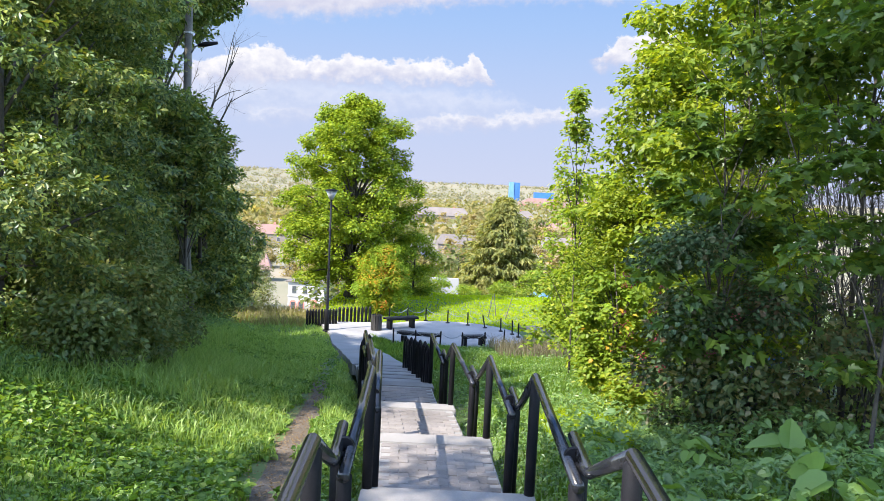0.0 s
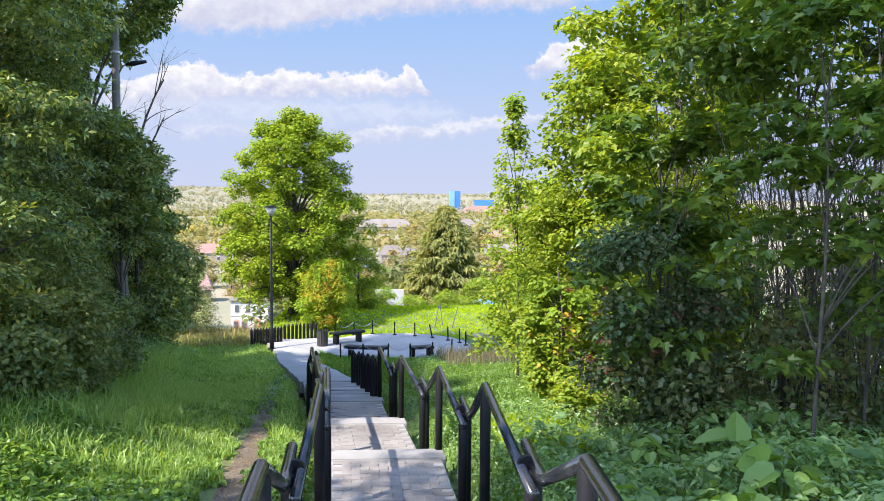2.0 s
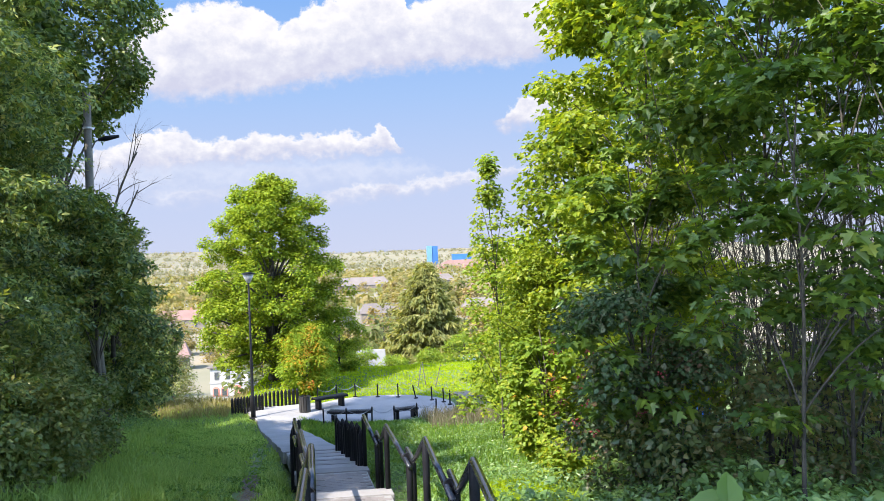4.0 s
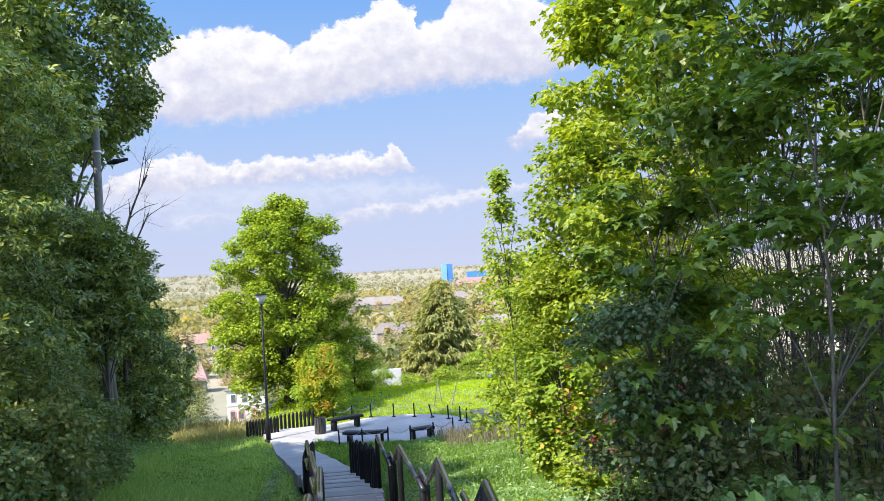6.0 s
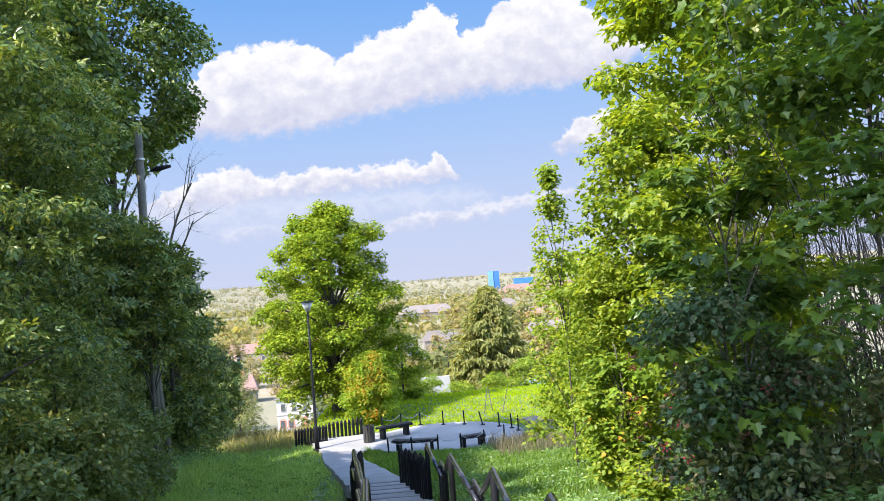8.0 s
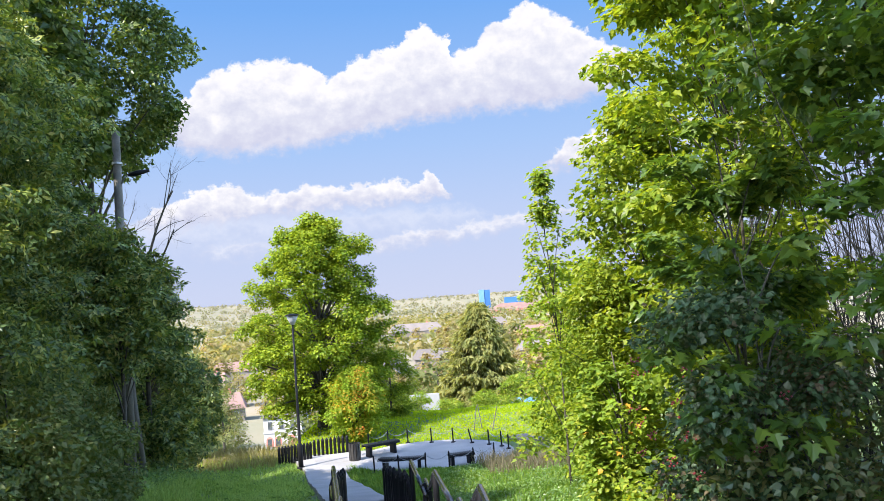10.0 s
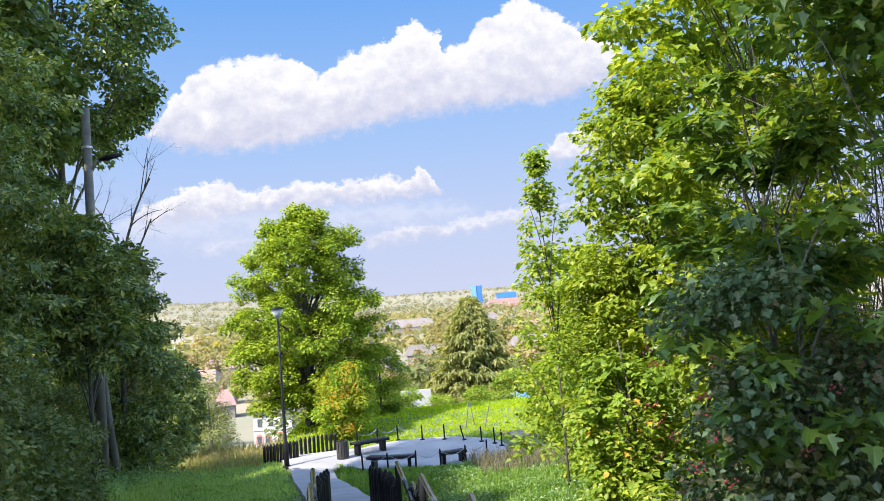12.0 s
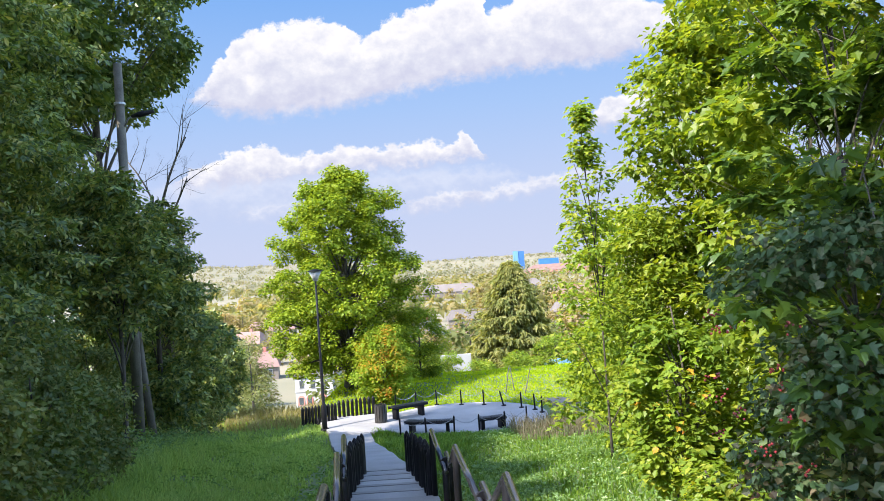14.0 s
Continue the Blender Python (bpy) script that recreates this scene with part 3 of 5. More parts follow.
def chain(a, b):
    t = np.linspace(0, 1, 25)
    p = np.stack([a[0] + (b[0] - a[0]) * t, a[1] + (b[1] - a[1]) * t, -4.858 + 0.55 - 0.2 * 4 * t * (1 - t)], 1)
    pieces = []
    for i in range(24):
        m, d = (p[i] + p[i + 1]) / 2, p[i + 1] - p[i]
        L = np.linalg.norm(d)
        d = d / L
        w = np.cross(d, [0, 0, 1] if i % 2 else [0.6, 0.7, 0.2])
        w /= np.linalg.norm(w)
        a2 = np.linspace(0, 2 * np.pi, 9)
        loop = m + np.cos(a2)[:, None] * d * L * 0.62 + np.sin(a2)[:, None] * w * 0.014
        pieces.append(tube(loop, 0.005, 4, False))
    tagged(part("chain", mesh_np("chain", *joined(pieces), STEEL), None), "sagging grey steel chain between two bollards", "chain", "chains round the plaza")


for pts in (BACK, FRONT):
    for i, (x, y) in enumerate(pts):
        bollard(x, y, -12 if (x, y) == (2.2, 35.85) else rng.uniform(-2, 2))
    for a, b in zip(pts, pts[1:]):
        chain(a, b)


def bench(points, label, seat_h=0.45, depth=0.42):
    """A slatted bench along a line of seat points."""
    pts = [Vector((x, y, 0)) for x, y in points]
    mid = sum(pts, Vector()) / len(pts)
    t = thing("bench", label, "bench", at=(mid.x, mid.y, -4.855))
    pts = [p - mid for p in pts]
    for o in (-0.5, 0.5):
        line = []
        for i, p in enumerate(pts):
            d = (pts[min(i + 1, len(pts) - 1)] - pts[max(i - 1, 0)]).normalized()
            q = p + Vector((-d.y, d.x, 0)) * o * (depth - 0.06)
            line.append((q.x, q.y, seat_h - 0.07))
        part("side_rail", mesh_np("side_rail", *tube(line, 0.045, 6), BLACK), None, t)
    total = sum((b - a).length for a, b in zip(pts, pts[1:]))
    count = int(total / 0.085)
    cum = [0]
    for a, b in zip(pts, pts[1:]):
        cum.append(cum[-1] + (b - a).length)
    slat = bmesh.new()
    box(slat, -0.032, -depth / 2, -0.035, 0.032, depth / 2, 0.0, 0.006)
    first = None
    for i in range(count):
        s = (i + 0.5) / count * total
        k = min(max(j for j in range(len(cum)) if cum[j] <= s), len(pts) - 2)
        d = (pts[k + 1] - pts[k]).normalized()
        p = pts[k] + d * (s - cum[k])
        if first is None:
            ob = part("slat", slat, BENCH_WOOD, t)
            first = ob.data
        else:
            ob = new("slat", first)
            ob.parent = t
        ob.location, ob.rotation_euler = (p.x, p.y, seat_h), (0, 0, math.atan2(d.y, d.x))
    for s in (0.14, 0.86):
        k = min(int(s * (len(pts) - 1)), len(pts) - 2)
        p = pts[0].lerp(pts[-1], s) if len(pts) == 2 else pts[k].lerp(pts[k + 1], s * (len(pts) - 1) - k)
        d = (pts[k + 1] - pts[k]).normalized()
        bm = bmesh.new()
        box(bm, -0.06, -depth * 0.42, -0.02, 0.06, depth * 0.42, seat_h - 0.06, 0.01, Matrix.Translation(p) @ Matrix.Rotation(math.atan2(d.y, d.x), 4, "Z"))
        part("leg", bm, BLACK, t)
    return t


bench([(-2.15, 34.4), (-0.85, 35.2)], "dark slatted bench on two block legs beside the lawn", 0.5)
bench([(-1.45, 31.98), (-0.95, 31.78), (-0.35, 31.66), (0.22, 31.68)], "curved dark slatted bench on the front rim of the plaza", 0.42, 0.38)
bench([(1.05, 31.62), (1.5, 31.68), (1.95, 31.86)], "short curved dark slatted bench half hidden by dry weeds", 0.42, 0.38)


def litter_bin(x, y):
    t = thing("litter_bin", "dark slatted wooden litter bin beside the bench", "bin", at=(x, y, -4.855))
    v, f = tube([(0, 0, 0.03), (0, 0, 0.6)], [0.19, 0.2], 14)
    part("liner", mesh_np("liner", v, f, BLACK), None, t)
    bm = bmesh.new()
    box(bm, -0.045, -0.014, 0.0, 0.045, 0.014, 0.66, 0.004)
    first = None
    for i in range(13):
        a = 2 * math.pi * i / 13
        if first is None:
            ob = part("slat", bm, BENCH_WOOD, t)
            first = ob.data
        else:
            ob = new("slat", first)
            ob.parent = t
        ob.location, ob.rotation_euler = (0.215 * math.cos(a), 0.215 * math.sin(a), 0), (0, 0, a + math.pi / 2)


litter_bin(-2.5, 34.1)


def street_lamp(x, y, z, h):
    t = thing("street_lamp", "tall slim black lamp post with a cone-shaped glass head", "street lamp", at=(x, y, z))
    v, f = tube([(0, 0, -0.2), (0, 0, 0.85), (0, 0, 0.9), (0, 0, 2.4), (0, 0, 2.45), (0, 0, h - 0.42)], [0.095, 0.095, 0.06, 0.055, 0.045, 0.036], 14)
    part("pole", mesh_np("pole", v, f, BLACK, True), None, t)
    v, f = tube([(0, 0, 0), (0, 0, 0.05)], [0.17, 0.15], 14)
    part("base", mesh_np("base", v, f, BLACK), None, t)
    v, f = tube([(0, 0, h - 0.42), (0, 0, h - 0.06)], [0.07, 0.24], 16)
    part("shade", mesh_np("shade", v, f, LAMP_GLASS, True), None, t, "frosted glass cone")
    v, f = tube([(0, 0, h - 0.06), (0, 0, h - 0.03), (0, 0, h + 0.02)], [0.29, 0.28, 0.06], 16)
    part("cap", mesh_np("cap", v, f, BLACK), None, t)


street_lamp(-4.53, 33.6, -4.9, 5.88)

# ---- vegetation on the slope ----
LEFT = [(-5.7, 7.7, 2.6, 1.3), (-5.8, 10.6, 8.0, 1.75), (-6.5, 13.6, 7.5, 1.8), (-7.6, 16.5, 9.0, 1.75), (-8.7, 19.5, 11.0, 1.7), (-9.3, 23.6, 9.0, 1.7)]
for x, y, h, r in LEFT:
    tree("ash_tree", "dense dark green shaded tree in the wall of trees", x, y, h, r, LEAF_DARK, 19000 if h > 4 else 8000, (0.14 if h > 4 else 0.115) if y < 15 else 0.185, "pinnate", column, 170, 0.62, 0.0, 0.08, group="wall of dark trees", limbs=20, width=1.25, spread=0.9, up=0.75, flat=0.26, inner=0.3)
for x, y, h, r in [(-7.45, 25.2, 6.4, 1.35), (-8.9, 28.0, 5.9, 1.8), (-9.5, 32.0, 5.0, 1.8), (-10.2, 37.0, 4.5, 2.0)]:
    tree("ash_tree", "bushy green roadside tree with pale sunlit top", x, y, h, r, LEAF_DARK, 8000, 0.24, "pinnate", oval, 90, 0.5, 0.0, 0.07, group="wall of dark trees", limbs=12, width=1.25, spread=0.9, up=0.75, inner=0.55)
tree("ash_tree", "slim leaning ash in front of the utility pole", -6.1, 19.4, 5.7, 0.85, LEAF_DARK, 4200, 0.2, "pinnate", oval, 80, 0.34, 0.42, 0.045, group="wall of dark trees", width=1.25, spread=0.9, up=0.75)
for x, y, h, r in [(-5.0, 12.3, 2.0, 0.85), (-4.25, 9.6, 0.9, 0.5), (-4.35, 11.2, 1.5, 0.7), (-4.75, 13.4, 1.7, 0.75), (-5.5, 16.2, 1.6, 0.75), (-6.7, 18.6, 1.5, 0.75), (-5.9, 15.3, 2.4, 0.95), (-7.3, 18.6, 2.4, 0.85), (-7.9, 22.0, 2.4, 0.9), (-8.1, 26.6, 2.6, 1.1), (-8.6, 30.0, 2.4, 1.0)]:
    tree("bush", "low shaded bush at the foot of the trees", x, y, h, r, LEAF_HEDGE, 5600, 0.078, "oval", oval, 50, 0.3, 0.0, 0.02, "bush", "bushes along the grass", limbs=8, flat=0.6, width=1.5, spread=0.95, up=0.7, inner=0.6)
tree("tall_tree", "tall broadleaf tree, shade put into its dark leaves, rising over the utility pole", -9.0, 25.8, 16.0, 3.2, LEAF_TALL_SHADE, 36000, 0.155, "oval", oval, 130, 0.75, 0.57, 0.16, group="tall trees", width=1.6, spread=0.9, up=0.7, inner=0.5)
tree("tall_tree", "tall tree, shade put into its dark leaves, beside the utility pole", -9.5, 21.6, 13.5, 2.3, LEAF_TALL_SHADE, 20000, 0.22, "oval", column, 90, 0.65, 0.2, 0.14, group="tall trees", width=1.6, spread=0.9, up=0.7)
for x, y, h, r in [(-9.6, 12.0, 12.0, 2.6), (-10.4, 17.0, 12.0, 2.6)]:
    tree("tall_tree", "tall dark broadleaf tree behind the hedge of trees", x, y, h, r, LEAF_DARK, 26000, 0.24, "oval", column, 100, 0.85, 0.05, 0.16, group="tall trees")
# Unseen trees added beside and behind the viewpoint to cast dappled shade.
for x, y, h, r in [(-3.9, 2.2, 12.4, 2.3), (-2.4, -1.2, 13.0, 2.2), (-8.2, 0.8, 11.0, 2.0)]:
    tree("tall_tree", "unseen tall broadleaf tree added to shade the stairs and thicket", x, y, h, r, LEAF_DARK, 9000 if x > -5 else 2200, 0.26, "oval", oval, 70, 0.8, 0.5, 0.18, group="tall trees")

RIGHT = [(4.5, 9.0, 9.0, 1.5, 0.36), (4.15, 11.7, 9.0, 1.4, 0.08), (5.3, 14.8, 8.5, 1.6, 0.08), (4.1, 15.6, 6.8, 1.1, 0.08), (6.2, 6.4, 9.0, 1.7, 0.36), (6.2, 10.2, 10.0, 2.0, 0.38), (6.6, 18.5, 8.5, 1.8, 0.28), (6.1, 3.8, 9.0, 1.5, 0.45)]
for x, y, h, r, low in RIGHT:
    # Trees at the sunny edge take the brighter leaf colour.
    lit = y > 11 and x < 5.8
    tree("maple_tree", "young maple with large leaves, sunlight put into their yellow-green colour" if lit else "young maple with large green leaves in a thicket", x, y, h, r, LEAF_EDGE_LIT if lit else LEAF_MAPLE, 4600 if x > 5.8 else 15500 if lit else 11500, 0.11 if lit else 0.12, "maple", column, 150, 0.42, low, 0.022, group="maple thicket", limbs=24, spread=0.75, up=0.95, flat=0.45)
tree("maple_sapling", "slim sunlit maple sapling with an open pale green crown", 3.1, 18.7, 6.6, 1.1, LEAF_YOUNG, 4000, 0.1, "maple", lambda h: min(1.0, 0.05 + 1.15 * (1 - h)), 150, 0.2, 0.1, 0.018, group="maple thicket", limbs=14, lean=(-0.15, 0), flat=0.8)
for x, y, h, r in [(4.25, 21.5, 5.5, 1.4), (5.2, 25.5, 4.6, 1.5), (5.7, 30.0, 4.0, 1.5)]:
    tree("bush", "green deciduous bush at the edge of the thicket", x, y, h, r, LEAF_CROWN, 5000, 0.15, "oval", oval, 60, 0.5, 0.0, 0.04, "bush", "bushes by the thicket", width=1.6, spread=0.9, up=0.8)
tree("viburnum_bush", "dark viburnum bush with hanging red berries", 2.95, 9.15, 2.7, 1.05, LEAF_VIB, 11000, 0.058, "lobed", lambda h: 0.45 + 0.75 * h if h < 0.7 else 0.98 - 1.9 * (h - 0.7), 40, 0.38, 0.05, 0.018, "bush", limbs=20, flat=0.6, spread=0.8, up=0.8)
tree("young_maple_bush", "low sunlit maple shoots with yellow-green leaves", 2.6, 12.3, 2.2, 0.6, LEAF_YOUNG, 5200, 0.075, "lobed", oval, 60, 0.22, 0.2, 0.02, "bush", "maple shoots", limbs=12, flat=0.9)
tree("young_maple_bush", "small sunlit maple shoot beside the stairs", 2.6, 11.3, 0.7, 0.35, LEAF_YOUNG, 1200, 0.085, "maple", oval, 40, 0.22, 0.02, 0.02, "bush", "maple shoots", limbs=10, flat=0.9)
tree("rowan_bush", "green rowan bush below the maple sapling", 3.35, 15.6, 4.0, 0.85, LEAF_EDGE_LIT, 9000, 0.09, "oval", oval, 70, 0.3, 0.02, 0.025, "bush", limbs=14, flat=0.9)
tree("young_maple_bush", "low maple shoots turning orange and yellow", 2.6, 12.1, 2.5, 0.4, LEAF_GOLD, 200, 0.085, "maple", oval, 26, 0.24, 0.2, 0.02, "bush", "maple shoots", limbs=16)
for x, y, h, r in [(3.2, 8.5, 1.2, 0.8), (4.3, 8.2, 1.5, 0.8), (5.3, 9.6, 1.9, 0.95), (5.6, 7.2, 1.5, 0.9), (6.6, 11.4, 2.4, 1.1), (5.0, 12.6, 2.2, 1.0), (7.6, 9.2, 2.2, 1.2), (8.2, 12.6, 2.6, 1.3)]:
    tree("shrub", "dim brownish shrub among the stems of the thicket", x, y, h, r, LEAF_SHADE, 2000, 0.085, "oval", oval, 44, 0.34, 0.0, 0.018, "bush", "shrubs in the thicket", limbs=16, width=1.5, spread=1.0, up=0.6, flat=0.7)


tree("maple_sapling", "low maple branch with large grey-green leaves over the viburnum", 2.95, 8.75, 2.9, 0.9, LEAF_MAPLE, 420, 0.14, "sharp", oval, 30, 0.25, 0.3, 0.012, group="maple thicket", limbs=8, flat=0.4)
for x, y, h, r, n in [(3.75, 7.0, 4.2, 0.85, 700), (3.3, 9.9, 4.4, 0.9, 1500), (4.6, 7.6, 5.0, 1.0, 900)]:
    tree("maple_sapling", "shaded maple sapling with broad layered leaves", x, y, h, r, LEAF_MAPLE, int(2.3 * n), 0.12, "sharp", oval, 40, 0.3, 0.22, 0.018, group="maple thicket", limbs=10, flat=0.35)


def thicket_stems():
    bits = []
    for i in range(430):
        x, y = rng.uniform(4.4, 9.5), rng.uniform(6.0, 17.0)
        x += 0.04 * (y - 5)
        z = gz(x, y)
        h = rng.uniform(3.0, 7.0)
        s = np.linspace(0, 1, 6)[:, None]
        line = np.array([x, y, z - 0.1]) + s * np.array([rng.normal(0, 0.85), rng.normal(0, 0.85), h]) + rng.normal(0, 0.08, (6, 3)) * np.minimum(s * 4, 1)
        bits.append(tube(line, rng.uniform(0.006, 0.017) * (1 - 0.7 * s[:, 0]), 5))
        for _ in range(6):
            b = line[rng.integers(1, 5)]
            d = np.array([rng.normal(0, 0.6), rng.normal(0, 0.6), rng.uniform(0.1, 0.8)])
            u = np.linspace(0, 1, 4)[:, None]
            bits.append(tube(b + d * u + rng.normal(0, 0.04, 3) * u * u, 0.005 * (1 - 0.6 * u[:, 0]), 3, False))
    tagged(part("thicket_stems", mesh_np("thicket_stems", *joined(bits), BARK, True), None), "crowded thin bare stems and twigs in the thicket", "stems", kind="stuff")


thicket_stems()

# ---- trees beyond the plaza ----
tree("maple_tree", "large rounded sunlit maple beyond the plaza", -4.5, 42.0, 10.6, 3.1, LEAF_CROWN, 95000, 0.14, "oval", lambda h: float(np.interp(h, [0, 0.1, 0.3, 0.5, 0.65, 0.85, 0.95, 1], [0.55, 0.9, 1.08, 1.0, 0.82, 0.74, 0.45, 0.15])), 860, 0.42, 0.02, 0.24, limbs=90, flat=0.75, width=1.7, spread=0.65, up=1.0, inner=0.5, boughs=132)
for x, y, h, r in [(-13.6, 60.0, 9.0, 1.5), (-15.4, 64.0, 9.5, 1.6), (-17.0, 70.0, 9.0, 2.0)]:
    tree("willow_tree", "slender pale olive willow below the far fence", x, y, h, r, LEAF_WILLOW, 7000, 0.2, "oval", oval, 80, 0.55, 0.05, 0.1, group="willows below the fence", limbs=12, flat=0.9)
tree("turning_tree", "small bushy tree turning yellow and orange", -2.7, 38.6, 3.3, 1.15, LEAF_GOLD, 24000, 0.105, "oval", oval, 110, 0.36, 0.03, 0.05, flat=0.85, width=1.5, inner=0.6)
tree("bush", "green bush beside the large maple", -1.3, 44.5, 3.6, 1.5, LEAF_CROWN, 9000, 0.16, "oval", oval, 50, 0.5, 0.0, 0.05, "bush")


def spruce(x, y, z, h, r):
    t = thing("spruce_tree", "ragged olive-green spruce with drooping boughs", "tree", at=(x, y, z))
    bits, pts, out = [tube([(0, 0, -0.3), (0, 0, h * 0.5), (0, 0, h)], [0.2, 0.12, 0.02], 8)], [], []
    for i in range(620):
        u = rng.uniform(0.08, 0.99)
        a = rng.uniform(0, 6.283)
        L = r * (1 - u) ** 0.8 * rng.uniform(0.6, 1.15) + 0.2
        s = np.linspace(0, 1, 6)[:, None]
        d = np.array([math.cos(a), math.sin(a), 0])
        line = np.array([0, 0, u * h]) + d * L * s + np.array([0, 0, 1]) * (-0.45 * L * s ** 0.8 + 0.25 * L * s ** 3)
        bits.append(tube(line, 0.03 * (1 - 0.8 * s[:, 0]), 4))
        n = int(34 * L) + 14
        w = rng.uniform(0.05, 1, n)
        p = np.stack([np.interp(w, s[:, 0], line[:, k]) for k in range(3)], 1)
        p += rng.normal(0, 0.11, (n, 3)) * np.array([1, 1, 0.7]) - np.array([0, 0, 0.12]) * rng.uniform(0, 1, (n, 1))
        pts.append(p)
        out.append(np.tile(d, (n, 1)) + np.array([0, 0, -0.6]))
    part("trunk", mesh_np("trunk", *joined(bits), BARK, True), None, t)
    part("crown", mesh_np("crown", *leaves(np.vstack(pts), np.vstack(out), 0.5, "oval", 0.9, width=0.7), LEAF_SPRUCE), None, t)


spruce(5.1, 65.0, gz(5.1, 65.0) - 0.3, 1.1 - gz(5.1, 65.0), 5.0)


# ---- utility pole with strut, lamp arm and dead tree ----
def utility_pole(x, y):
    z = gz(x, y)
    t = thing("utility_pole", "weathered wooden utility pole with a leaning strut", "utility pole", at=(x, y, z))
    top = 6.25 - z
    v, f = tube([(0, 0, -0.3), (0, 0, top * 0.5), (0, 0, top)], [0.13, 0.115, 0.1], 12)
    part("pole", mesh_np("pole", v, f, WOOD, True), None, t)
    v, f = tube([(0.1, 0.7, -0.3), (-0.02, 0.45, 1.9), (-0.08, 0.16, 4.4)], [0.095, 0.09, 0.08], 10)
    part("strut", mesh_np("strut", v, f, WOOD, True), None, t)
    v, f = tube([(0.05, 0, top - 1.6), (0.2, -0.05, top - 1.35), (0.35, -0.08, top - 1.3)], 0.022, 8)
    part("lamp_arm", mesh_np("lamp_arm", v, f, STEEL, True), None, t)
    v, f = tube([(0.3, -0.08, top - 1.31), (0.5, -0.1, top - 1.28), (0.85, -0.12, top - 1.23)], [0.04, 0.075, 0.04], 10)
    part("lamp_head", mesh_np("lamp_head", v, f, BLACK, True), None, t, "dark flat street lamp head")
    v, f = tube([(0, 0, top - 1.0), (0, 0, top - 0.95)], 0.135, 12)
    part("band", mesh_np("band", v, f, STEEL), None, t)


utility_pole(-7.3, 23.2)


def dead_tree(x, y, h):
    z = gz(x, y)
    t = thing("dead_tree", "bare dead tree with broken limbs and fine twigs", "tree", at=(x, y, z))
    bits = []

    def branch(p, d, L, r, depth):
        s = np.linspace(0, 1, 5)[:, None]
        bend = rng.normal(0, 0.16, 3)
        line = p + d * L * s + bend * L * s ** 2
        bits.append(tube(line, r * (1 - 0.55 * s[:, 0]), 6 if depth < 2 else 3, depth < 2))
        if depth < 4:
            for _ in range(3 if depth else 5):
                u = rng.uniform(0.35, 1)
                q = np.array([np.interp(u, s[:, 0], line[:, k]) for k in range(3)])
                e = d * 0.6 + rng.normal(0, 0.55, 3) + np.array([0.1, 0, 0.25])
                branch(q, e / np.linalg.norm(e), L * rng.uniform(0.4, 0.62), r * 0.36, depth + 1)

    bits.append(tube([(0, 0, -0.2), (0.08, 0, h * 0.35), (0.0, 0.1, h * 0.62)], [0.19, 0.16, 0.11], 9))
    branch(np.array([0.0, 0.1, h * 0.6]), np.array([0.2, 0, 0.98]), h * 0.24, 0.055, 0)
    branch(np.array([0.0, 0.1, h * 0.55]), np.array([0.55, -0.1, 0.8]), h * 0.14, 0.05, 1)
    branch(np.array([0.0, 0.1, h * 0.6]), np.array([-0.25, 0, 0.95]), h * 0.2, 0.038, 0)
    part("trunk", mesh_np("trunk", *joined(bits), BARK, True), None, t)


dead_tree(-8.2, 28.0, 11.2)


# ---- grass and herbs ----
def grass(name, label, xr, yr, count, h, mat, keep, width=0.018, lean=0.45):
    x, y = rng.uniform(*xr, count), rng.uniform(*yr, count)
    ok = keep(x, y)
    x, y = x[ok], y[ok]
    n = len(x)
    p = np.stack([x, y, ground_z(x, y) - 0.01], 1)
    a = rng.uniform(0, 2 * np.pi, n)
    L = h * rng.uniform(0.5, 1.3, n)
    side = np.stack([np.cos(a), np.sin(a), 0 * a], 1) * (width * rng.uniform(0.6, 1.4, n))[:, None]
    b = rng.uniform(0, 2 * np.pi, n)
    bend = np.stack([np.cos(b), np.sin(b), 0 * b], 1) * (L * rng.uniform(0.1, lean * 1.6, n))[:, None]
    mid = p + bend * 0.3 + np.array([0, 0, 1]) * (L * 0.6)[:, None]
    tip = p + bend + np.array([0, 0, 1]) * L[:, None] * rng.uniform(0.75, 1, n)[:, None]
    v = np.stack([p - side, p + side, mid - side * 0.7, mid + side * 0.7, tip], 1).reshape(-1, 3)
    k = (np.arange(n) * 5)[:, None]
    f = np.concatenate([k + np.array([[0, 1, 3]]), k + np.array([[0, 3, 2]]), k + np.array([[2, 3, 4]])], 1).reshape(-1, 3)
    tagged(part(name, mesh_np(name, v, f, mat), None), label, "grass", kind="stuff")


track = lambda x, y: np.abs(x - np.interp(y, [0, 4.8, 7.5, 11.3, 15, 18, 24], [-1.05, -1.22, -1.45, -1.85, -2.15, -2.5, -3.0])) > 0.2 + 0.07 * np.sin(3 * y) + 0.05 * np.sin(7.3 * y + x)
off_path = lambda x, y: (np.abs(x - np.interp(y, CENTRE_Y, CENTRE_X)) > 0.74) | (y > 35.6)
grass("meadow_grass", "green meadow grass beside the stairs", (-5.5, -0.7), (2.5, 16), 56000, 0.1, GRASS, lambda x, y: track(x, y) & off_path(x, y), 0.007)
grass("meadow_grass", "paler weedy grass, lightened to lift the shade of the trees", (-5.5, -0.9), (7.5, 17), 22000, 0.17, GRASS_PALE, lambda x, y: track(x, y) & off_path(x, y), 0.009)
